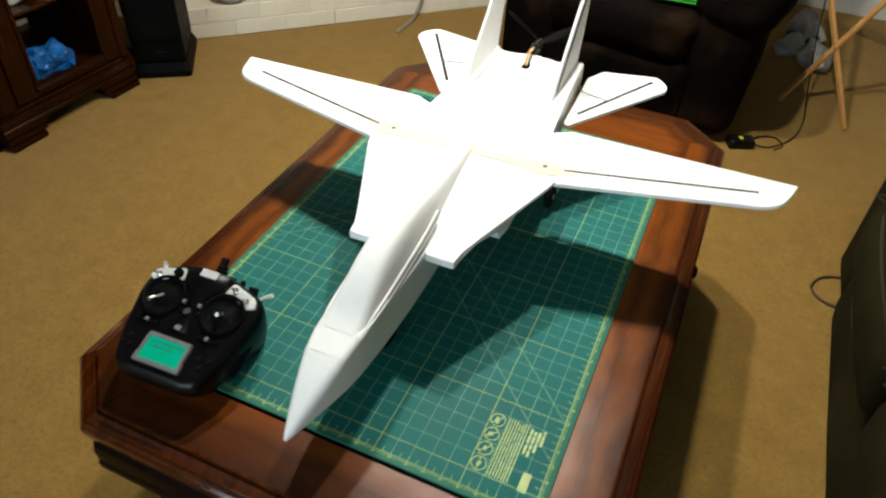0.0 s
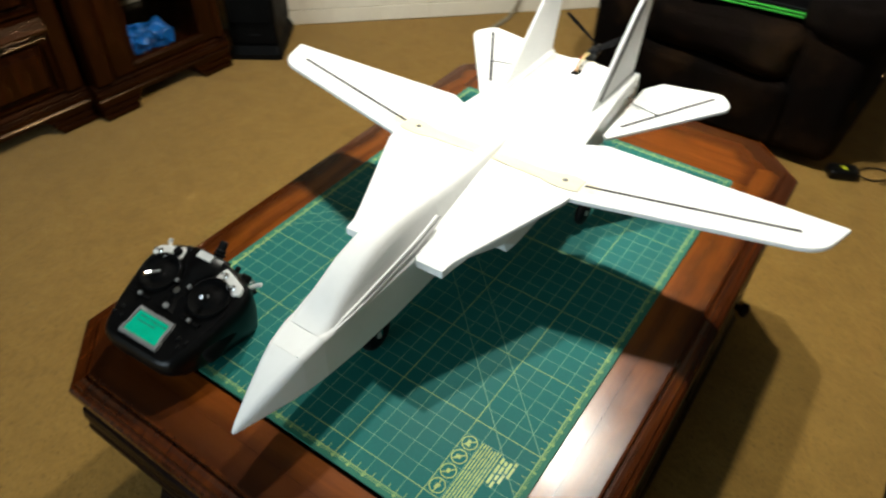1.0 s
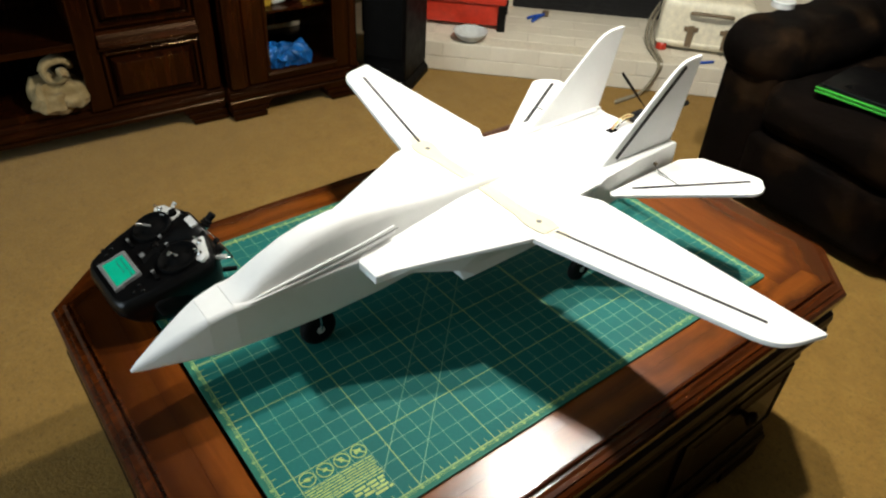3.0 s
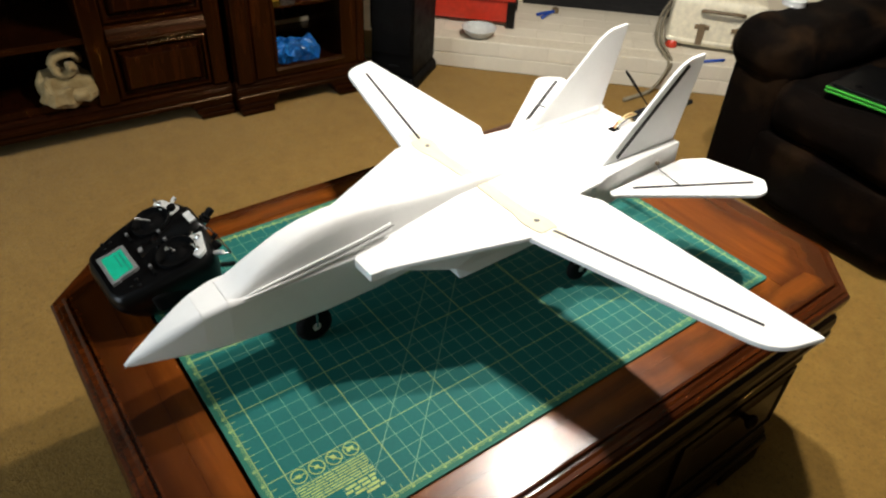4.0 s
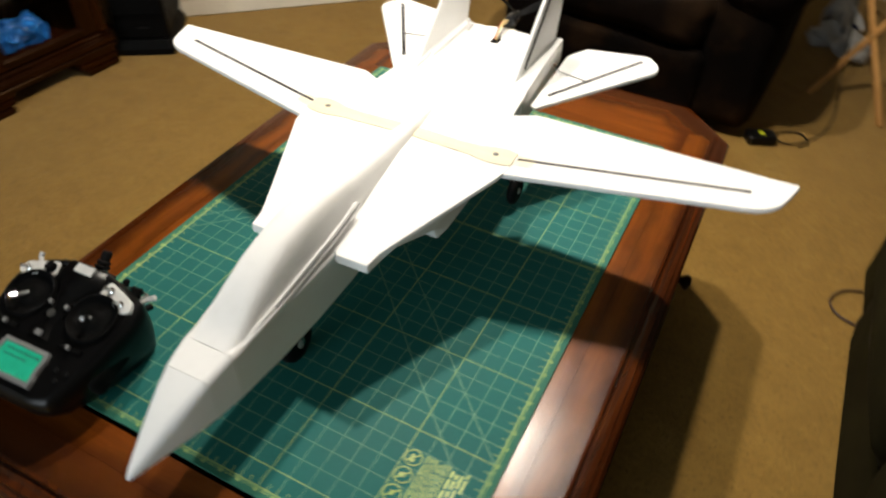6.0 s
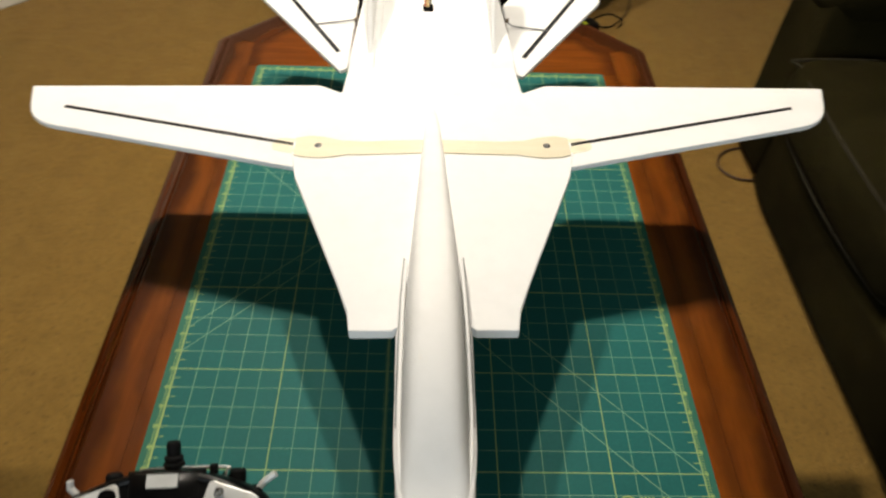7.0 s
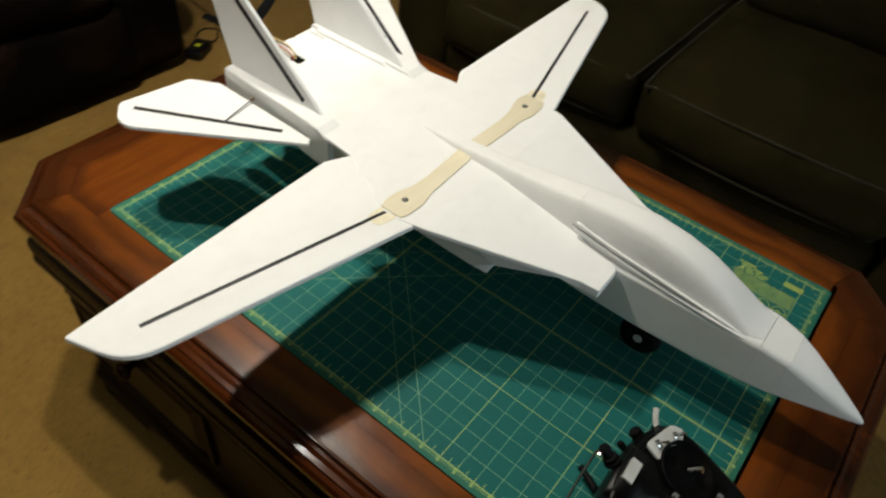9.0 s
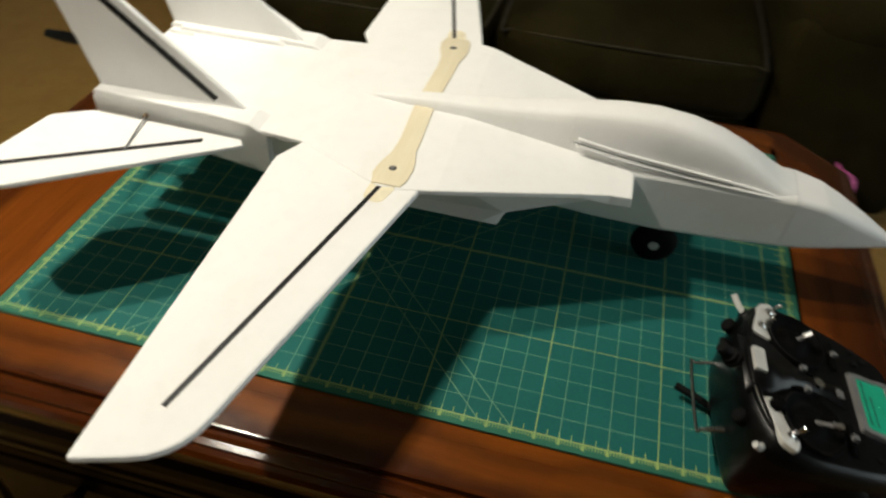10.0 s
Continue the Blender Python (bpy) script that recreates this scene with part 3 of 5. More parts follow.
def rounded(pts, radii, n=5):
    """A polygon with its corners rounded."""
    out = []
    for i, p in enumerate(pts):
        p, a, b, r = Vector(p), Vector(pts[i - 1]), Vector(pts[(i + 1) % len(pts)]), radii[i]
        if not r:
            out.append(tuple(p))
            continue
        d0, d1 = (a - p), (b - p)
        r = min(r, d0.length * 0.45, d1.length * 0.45)
        p0, p1 = p + d0.normalized() * r, p + d1.normalized() * r
        for k in range(n + 1):
            t = k / n
            out.append(tuple(p0 * (1 - t) ** 2 + p * 2 * t * (1 - t) + p1 * t * t))
    return out


def mirrored(pts, s):
    return [(s * a, b) for a, b in pts]


def droop(y):
    return -0.022 * max(0.0, min(1.0, (-0.03 - y) / 0.20))


# middle deck: sheet from the gloves to the tail
for s in (-1, 1):
    g = [(0.030, -0.212), (0.043, -0.212), (0.045, -0.236), (0.086, -0.233), (0.090, -0.208), (0.170, -0.011), (0.172, 0.0138), (0.030, 0.0138)]
    bm = bmesh.new()
    # strips across, so that the sheet droops to the intake lip
    ys = [-0.236, -0.212, -0.18, -0.15, -0.12, -0.09, -0.06, -0.03, 0.0138]

    def outer(y):
        for (xa, ya), (xb, yb) in zip(g[3:6], g[4:7]):
            if ya <= y <= yb:
                return xa + (xb - xa) * (y - ya) / (yb - ya)
        return 0.086

    rings = []
    for y in ys:
        xi = 0.043 if y < -0.213 else 0.012
        z = DECK + droop(y)
        xo = max(outer(y), 0.086)
        th = 0.0065 + (0.007 if y < -0.2 else 0.0)
        rings.append([(s * xi, y, z), (s * xo, y, z), (s * xo, y, z - th), (s * xi, y, z - th)])
    part("glove", loft(rings), "foam", jet, bevel=0.0015)
deck = [(-0.168, 0.014), (0.168, 0.014), (0.172, 0.03), (0.120, 0.138), (0.1145, 0.20), (0.1015, 0.411), (0.072, 0.411), (0.070, 0.372), (0.061, 0.372), (0.059, 0.392), (0.050, 0.405), (0.030, 0.412)]
deck += [(-x, y) for x, y in deck[:1:-1]]
part("deck", prism(deck, DECK - 0.0065, DECK), "foam", jet, bevel=0.0012)
# engine nacelles: boxes under the deck with a stepped belly
for s in (-1, 1):
    prof = [(-0.205, 0.610), (-0.100, 0.581), (-0.092, 0.561), (-0.072, 0.566), (0.03, 0.568), (0.20, 0.576), (0.40, 0.600), (0.418, 0.604), (0.418, 0.636), (0.0, 0.636), (-0.07, 0.630), (-0.20, 0.615)]
    bm = bmesh.new()
    prism(prof, 0.046, 0.112, bm, "yz")
    for v in bm.verts:
        y = v.co.y
        if v.co.x > 0.1:
            v.co.x = 0.084 + (0.114 - 0.084) * max(0, min(1, (y + 0.205) / 0.14)) - 0.0135 * max(0, (y - 0.15) / 0.263)
        v.co.x *= s
    part("nacelle", bm, "foam", jet, bevel=0.002)
# swing wings with rounded tips
for s in (-1, 1):
    w = [(0.090, -0.012), (0.168, -0.012), (0.510, 0.0750), (0.533, 0.1515), (0.152, 0.155), (0.119, 0.137), (0.090, 0.11)]
    w = rounded(w, (0, 0, 0.056, 0.005, 0.004, 0, 0))
    wing = part("wing", prism(mirrored(w, s), DECK - 0.009, DECK - 0.0012), "foam", jet, bevel=0.0025)
    a, b = Vector((0.163, 0.0275)), Vector((0.474, 0.1055))
    d = (b - a).normalized()
    nn = Vector((-d.y, d.x)) * 0.0024
    bar = [tuple(a - nn), tuple(b - nn), tuple(b + nn), tuple(a + nn)]
    part("carbon_spar", prism(mirrored(bar, s), DECK - 0.003, DECK - 0.0005), "carbon", wing, "black carbon strip let into the foam")
# plywood pivot plate across the deck, with a boss and screw at each end
half = [(0.0, 0.012), (0.085, 0.008), (0.104, 0.008), (0.120, 0.004), (0.136, 0.002), (0.158, 0.004), (0.168, 0.008), (0.168, 0.039), (0.152, 0.043), (0.136, 0.041), (0.112, 0.034), (0.085, 0.032), (0.0, 0.036)]
plate_pts = half + [(-x, y) for x, y in half[::-1][1:-1]]
plate = part("pivot_plate", prism(plate_pts, DECK - 0.002, DECK + 0.0016), "ply", jet, "pale plywood wing pivot plate")
for s in (-1, 1):
    m = Matrix.Translation((s * 0.140, 0.024, DECK + 0.0014))
    sc = part("screw", lathe([(0.0026, 0), (0.0026, 0.0010), (0.0018, 0.0016), (0.0005, 0.0017)], 14, m), "grey", plate, "small steel screw")
    part("washer", lathe([(0.0044, -0.0006), (0.0044, 0.0005), (0.0030, 0.0006)], 18, m), "chrome", plate)
    # plywood tab under the wing spar's root
    tab = rounded([(0.1685, 0.012), (0.198, 0.020), (0.194, 0.042), (0.1685, 0.040)], (0, 0.012, 0.012, 0))
    part("root_tab", prism(mirrored(tab, s), DECK - 0.004, DECK - 0.0008), "glue", jet, "pale yellow glue-stained patch at the wing root")

# nose: boxy foam fuselage, cone, canopy and spine


def block(y, w, zb, zt, f):
    """A box section with rounded edges; f runs from 1 (round) down to sharp."""
    r = min(w, (zt - zb) / 2) * f
    return [(cx + r * math.cos(radians(a0 + 18 * k)), y, cz + r * math.sin(radians(a0 + 18 * k)))
            for cx, cz, a0 in ((w - r, zb + r, -90), (w - r, zt - r, 0), (-w + r, zt - r, 90), (-w + r, zb + r, 180)) for k in range(6)]


part("nose_cone", loft([block(*r) for r in ((-0.5566, 0.0003, 0.5562, 0.5570, 0.98), (-0.556, 0.0017, 0.5545, 0.5588, 0.98), (-0.553, 0.0036, 0.5535, 0.5612, 0.96), (-0.546, 0.0066, 0.5522, 0.5664, 0.92), (-0.534, 0.0106, 0.5508, 0.5736, 0.84), (-0.517, 0.0156, 0.5493, 0.5836, 0.74), (-0.497, 0.0209, 0.5480, 0.5938, 0.60), (-0.476, 0.0256, 0.5469, 0.6036, 0.45), (-0.4555, 0.0292, 0.5460, 0.6112, 0.32))], cap=False), "foam", jet, "smoothly sanded pale nose cone", smooth=True, weighted=True)
part("nose_block", loft([block(*r) for r in ((-0.4552, 0.0293, 0.5460, 0.6114, 0.31), (-0.437, 0.0315, 0.5452, 0.6150, 0.26), (-0.4198, 0.0335, 0.5445, 0.6182, 0.24))], cap=False), "foam", jet, smooth=True, weighted=True)
part("fuselage", loft([block(*r) for r in ((-0.4192, 0.0335, 0.5445, 0.6180, 0.24), (-0.36, 0.0365, 0.5420, 0.6185, 0.18), (-0.28, 0.0385, 0.5410, 0.6195, 0.14), (-0.20, 0.0390, 0.5440, 0.6180, 0.12), (-0.10, 0.0380, 0.5520, 0.6280, 0.12), (0.02, 0.0360, 0.5640, 0.6360, 0.12), (0.10, 0.0300, 0.5860, 0.6360, 0.12))], cap=False), "foam", jet, smooth=True, weighted=True)


HOOD = ((1.0, 0.0), (0.99, 0.25), (0.95, 0.50), (0.86, 0.74), (0.74, 0.90), (0.60, 0.972), (0.42, 0.996), (0.15, 1.0))


def hood(y, w, zb, zt, soft=0.0):
    """Section of the canopy: slanted sides, soft shoulders and a nearly flat crown; soft rounds it off."""
    half = [(w * a, zb + (zt - zb) * (b * (1 - soft) + soft * math.sqrt(max(0.0, 1 - a * a)))) for a, b in HOOD]
    return [(-x, y, z) for x, z in half] + [(x, y, z) for x, z in half[::-1]]


part("canopy", loft([hood(*r) for r in ((-0.4192, 0.0318, 0.606, 0.6187), (-0.405, 0.0320, 0.606, 0.6230), (-0.390, 0.0318, 0.606, 0.6318, 0.1), (-0.375, 0.0314, 0.606, 0.6420, 0.2), (-0.355, 0.0308, 0.606, 0.6542, 0.3), (-0.325, 0.0310, 0.607, 0.6680, 0.25), (-0.290, 0.0308, 0.608, 0.6775, 0.2), (-0.250, 0.0302, 0.609, 0.6820, 0.12), (-0.210, 0.0288, 0.611, 0.6805, 0.06), (-0.1571, 0.0262, 0.614, 0.6732))], cap=False, closed=False), "foam", jet, "carved foam canopy hump", smooth=True)
part("spine", loft([hood(*r) for r in ((-0.1569, 0.0262, 0.614, 0.6731), (-0.12, 0.0236, 0.616, 0.6668), (-0.07, 0.0200, 0.622, 0.6600), (-0.01, 0.0158, 0.630, 0.6550), (0.045, 0.0112, 0.638, 0.6500), (0.08, 0.0070, 0.638, 0.6455), (0.104, 0.0020, 0.638, 0.6420))], cap=False, closed=False), "foam", jet, "tapered foam spine behind the canopy", smooth=True)
for s in (-1, 1):
    for k, (w0, zz) in enumerate(((0.0350, 0.0), (0.0325, 0.0075))):
        rail = smooth_line([(s * (w0 - 0.004), -0.405, 0.6135), (s * w0, -0.36, 0.6190 + zz * 0.6), (s * w0, -0.29, 0.6240 + zz), (s * (w0 - 0.001), -0.22, 0.6310 + zz), (s * (w0 - 0.004), -0.165, 0.6380 + zz)])
        part("canopy_rail", tube(rail, 0.0021, 8), "foam", jet, smooth=True)
    # grey line laid between the rails as the shade in their gap
    shade_run = smooth_line([(s * 0.0352, -0.345, 0.6245), (s * 0.0353, -0.29, 0.6282), (s * 0.0340, -0.22, 0.6352), (s * 0.0310, -0.160, 0.6425)])
    part("canopy_shade_line", tube(shade_run, 0.0007, 6), "grey", jet, "thin grey line painting the shade in the gap at the canopy's foot")


def tip_up(bm):
    for v in bm.verts:
        v.co.z += (abs(v.co.x) - 0.13) * 0.025
    return bm


# twin upright fins on side rails, carbon strip on the outer faces
for s in (-1, 1):
    rail = [(0.182, DECK - 0.004), (0.205, 0.6465), (0.250, 0.6490), (0.408, 0.6480), (0.413, 0.6450), (0.413, 0.606), (0.400, 0.602), (0.182, 0.580)]
    bm = prism(rail, 0.080, 0.1180, plane="yz")
    for v in bm.verts:
        if v.co.x > 0.1:
            v.co.x = 0.1168 - 0.0140 * (v.co.y - 0.182) / 0.231
        v.co.x *= s
    part("fin_rail", bm, "foam", jet, bevel=0.002)
    fin = rounded([(0.216, 0.644), (0.372, 0.783), (0.398, 0.7985), (0.446, 0.8015), (0.408, 0.644)], (0, 0.02, 0.022, 0.006, 0))

    def lean(bm, s=s):
        for v in bm.verts:
            v.co.x *= s
        return bm
    fo = part("fin", lean(prism(fin, 0.0838, 0.0900, plane="yz")), "foam", jet, bevel=0.002)
    st = [(0.2520, 0.6582), (0.2580, 0.6520), (0.4045, 0.7855), (0.3985, 0.7915)]
    part("carbon_strip", lean(prism(st, 0.0898, 0.0907, plane="yz")), "carbon", fo, "black carbon strip on the fin")
    # foam fillet along the fin's inner foot
    part("fin_fillet", lean(prism([(0.240, DECK - 0.001), (0.252, 0.6475), (0.392, 0.6475), (0.400, DECK - 0.001)], 0.0735, 0.0840, plane="yz")), "foam", jet, bevel=0.002)
    # stabilators with strip and pushrod
    el = rounded([(0.120, 0.214), (0.130, 0.206), (0.276, 0.414), (0.274, 0.438), (0.250, 0.468), (0.140, 0.450), (0.116, 0.408)], (0, 0.004, 0.012, 0.012, 0.010, 0.006, 0.004))
    dz = 0.0012 if s < 0 else -0.0075          # the two are not quite level
    eo = part("stabilator", tip_up(prism(mirrored(el, s), 0.6200 + dz, 0.6265 + dz)), "foam", jet, bevel=0.002)
    a, b = Vector((0.1355, 0.2540)), Vector((0.2430, 0.4420))
    d = (b - a).normalized()
    nn = Vector((-d.y, d.x)) * 0.0034
    part("carbon_strip", tip_up(prism(mirrored([tuple(a - nn), tuple(b - nn), tuple(b + nn), tuple(a + nn)], s), 0.6255 + dz, 0.6271 + dz)), "carbon", eo, "black carbon strip on the stabilator")
    part("pushrod", tube([(s * 0.112, 0.338, 0.632), (s * 0.126, 0.336, 0.6300 + dz), (s * 0.180, 0.326, 0.6290 + dz)], 0.0011, 6), "grey", eo, "thin steel control rod")
    part("pivot_collar", tube([(s * 0.1135, 0.338, 0.6315), (s * 0.1185, 0.338, 0.6312)], 0.0034, 10), "brown", jet, "small brown pivot collar")
    # main wheels and legs
    part("main_leg", tube([(s * 0.10, 0.155, 0.585), (s * 0.113, 0.158, 0.51), (s * 0.120, 0.160, 0.488)], 0.0016, 6), "chrome", jet)
    m = Matrix.Translation((s * 0.127, 0.160, 0.4855)) @ Euler((0, math.pi / 2, 0)).to_matrix().to_4x4()
    wh = part("wheel", lathe([(0.008, -0.007), (0.018, -0.008), (0.0235, -0.005), (0.0252, 0), (0.0235, 0.005), (0.018, 0.008), (0.008, 0.007)], 28, m), "rubber", jet, smooth=True)
    part("hub", lathe([(0.0052, -0.0082), (0.0052, 0.0082)], 16, m), "silver", wh)
# nose wheel
part("nose_leg", tube([(0.0, -0.290, 0.548), (0.0, -0.288, 0.535), (0.013, -0.288, 0.532), (0.0135, -0.288, 0.494)], 0.0018, 6), "chrome", jet)
m = Matrix.Translation((0.0, -0.288, 0.4905)) @ Euler((0, math.pi / 2, 0)).to_matrix().to_4x4()
wh = part("wheel", lathe([(0.009, -0.009), (0.020, -0.010), (0.0275, -0.007), (0.0302, 0), (0.0275, 0.007), (0.020, 0.010), (0.009, 0.009)], 32, m), "rubber", jet, smooth=True)
part("hub", lathe([(0.0065, -0.0102), (0.0065, 0.0102)], 18, m), "silver", wh)
# tail: black patch painting the wire slot's shade, wires, pusher motor and propeller
part("wire_slot", prism(rounded([(-0.013, 0.346), (0.003, 0.346), (0.003, 0.368), (-0.013, 0.368)], [0.004] * 4), DECK - 0.001, DECK + 0.0006), "pit", jet, "black patch standing for the shaded slot of the motor wires")
for mt, dx, h in (("wire_r", -0.0095, 0.652), ("wire_y", -0.0050, 0.657), ("rubber", -0.0015, 0.650), ("wire_y", -0.0075, 0.648)):
    part("motor_wire", tube(smooth_line([(dx, 0.357, 0.637), (dx, 0.372, h), (dx * 1.2 - 0.002, 0.400, h + 0.004), (dx * 0.8 - 0.003, 0.430, 0.650)]), 0.0013, 6), mt, jet, smooth=True)
part("motor_mount", boxes((-0.024, 0.010, 0.4125, 0.4190, 0.612, 0.6395)), "ply", jet, "plywood motor mount")
mm = Matrix.Translation((-0.007, 0.4192, 0.648)) @ Euler((-math.pi / 2, 0, 0)).to_matrix().to_4x4()
motor = part("motor", lathe([(0.009, 0), (0.0115, 0.003), (0.0125, 0.008), (0.0125, 0.028), (0.0105, 0.033), (0.004, 0.036), (0.004, 0.041), (0.007, 0.043), (0.007, 0.052), (0.003, 0.060)], 24, mm), "gloss_black", jet, "black outrunner motor", smooth=False)
for ang in (0, 112):
    rings = []
    pm = Matrix.Translation((-0.007, 0.466, 0.648)) @ Matrix.Rotation(radians(-33 - ang), 4, "Y")
    for t in range(9):
        f = t / 8
        r = 0.004 + 0.092 * f
        ch = 0.0045 + 0.0035 * math.sin(math.pi * min(1, f * 0.9 + 0.12))
        if t == 8:
            ch = 0.004
        tw = radians(50 - 35 * f)
        cx, sy = math.cos(tw) * ch, math.sin(tw) * ch
        rings.append([pm @ Vector((r, sy, cx)), pm @ Vector((r, 0.0012, 0)), pm @ Vector((r, -sy, -cx)), pm @ Vector((r, -0.0012, 0))])
    part("propeller_blade", loft(rings), "rubber", motor, "black propeller blade", smooth=False)

# ---- radio transmitter, propped up at the mat's corner; local z stands out of its face ----
radio = thing("radio_transmitter", pose(-0.240, -0.408, 0.4950, 17, 0, 3), "black hand-held radio transmitter with lit green screen, propped on its back", "remote control")
radio.scale = (0.98, 0.97, 0.99)
out = rounded([(-0.050, -0.114), (0.050, -0.114), (0.072, -0.106), (0.088, -0.060), (0.101, 0.018), (0.094, 0.052), (0.046, 0.072), (-0.046, 0.072), (-0.094, 0.052), (-0.101, 0.018), (-0.088, -0.060), (-0.072, -0.106)], [0.02] * 12, 4)


def shell(rows):
    return [[(x * s, y * s + dy, z) for x, y in out] for s, z, dy in rows]


def sole(y):
    """Depth of the underside: level with the table, rising again under the overhanging back."""
    z = (-0.0352 - 0.2924 * y) / 0.9563
    return z if y < 0.030 else z + (y - 0.030) * 1.15


low = [[(x * s, y * s, sole(y * s) * (1 - f) + 0.034 * f) for x, y in out] for s, f in ((0.76, 0.0), (0.82, 0.08), (0.92, 0.45))]
part("case", loft(low + shell(((1.0, 0.034, 0), (1.0, 0.042, 0), (0.985, 0.050, 0), (0.95, 0.057, 0), (0.90, 0.061, 0)))), "black", radio, smooth=True, bevel=0.001)
for sx in (-1, 1):
    part("grip", soft_box(sx * 0.0845 - 0.008, sx * 0.0845 + 0.008, -0.062, 0.030, 0.006, 0.044, 0.008, 0.001, 8), "rubber", radio, smooth=True)
# raised ridge down the middle, from the top edge to the screen
ridge = [[(-w, y, 0.055), (-w + 0.006, y, z), (w - 0.006, y, z), (w, y, 0.055)] for y, w, z in ((0.074, 0.036, 0.056), (0.068, 0.036, 0.0650), (0.048, 0.034, 0.0680), (0.026, 0.018, 0.0675), (0.008, 0.012, 0.0660), (-0.015, 0.012, 0.0645), (-0.036, 0.020, 0.0630))]
part("ridge", loft(ridge, closed=False, cap=False), "black", radio, smooth=True)
part("brow", tube(smooth_line([(-0.084, 0.018, 0.055), (-0.074, 0.048, 0.058), (-0.040, 0.064, 0.060), (0.0, 0.068, 0.0605), (0.040, 0.064, 0.060), (0.074, 0.048, 0.058), (0.084, 0.018, 0.055)], 6), 0.0042, 8), "black", radio, smooth=True)
# screen with a grey bevelled bezel, waisted at the top corners
bz = lambda w, h, z: [(-w, -0.0715 - h, z), (w, -0.0715 - h, z), (w, -0.0715 - h * 0.5, z), (w * 0.95, -0.0715 - h * 0.3, z), (w * 0.95, -0.0715 + h * 0.6, z), (w * 0.90, -0.0715 + h, z), (-w * 0.90, -0.0715 + h, z), (-w * 0.95, -0.0715 + h * 0.6, z), (-w * 0.95, -0.0715 - h * 0.3, z), (-w, -0.0715 - h * 0.5, z)]
bezel = part("bezel", loft([bz(0.0390, 0.0240, 0.058), bz(0.0380, 0.0232, 0.0660), bz(0.0335, 0.0182, 0.0666), bz(0.0322, 0.0172, 0.0645)], cap=False), "grey", radio, "grey screen bezel")
part("screen", boxes((-0.0325, 0.0325, -0.0895, -0.0535, 0.060, 0.0650)), "screen", bezel, "lit green display")
random.seed(3)
bm = bmesh.new()
for k, (yy, w) in enumerate(((-0.0605, 0.022), (-0.068, 0.015))):
    x = -0.023
    while x < -0.023 + w * 2:
        ww = random.uniform(0.003, 0.008)
        box(bm, x, x + ww, yy - 0.0010, yy + 0.0010, 0.0649, 0.0652)
        x += ww + 0.0015
part("screen_line", bm, M["green_ink"], bezel)


def hoop(cx, cy, z, r, t, a0=0.0, a1=360.0, n=28):
    """A thin ring, whole or in part, lying on the face."""
    return tube([(cx + r * math.cos(radians(a0 + (a1 - a0) * k / n)), cy + r * math.sin(radians(a0 + (a1 - a0) * k / n)), z) for k in range(n + 1)], t, 6)


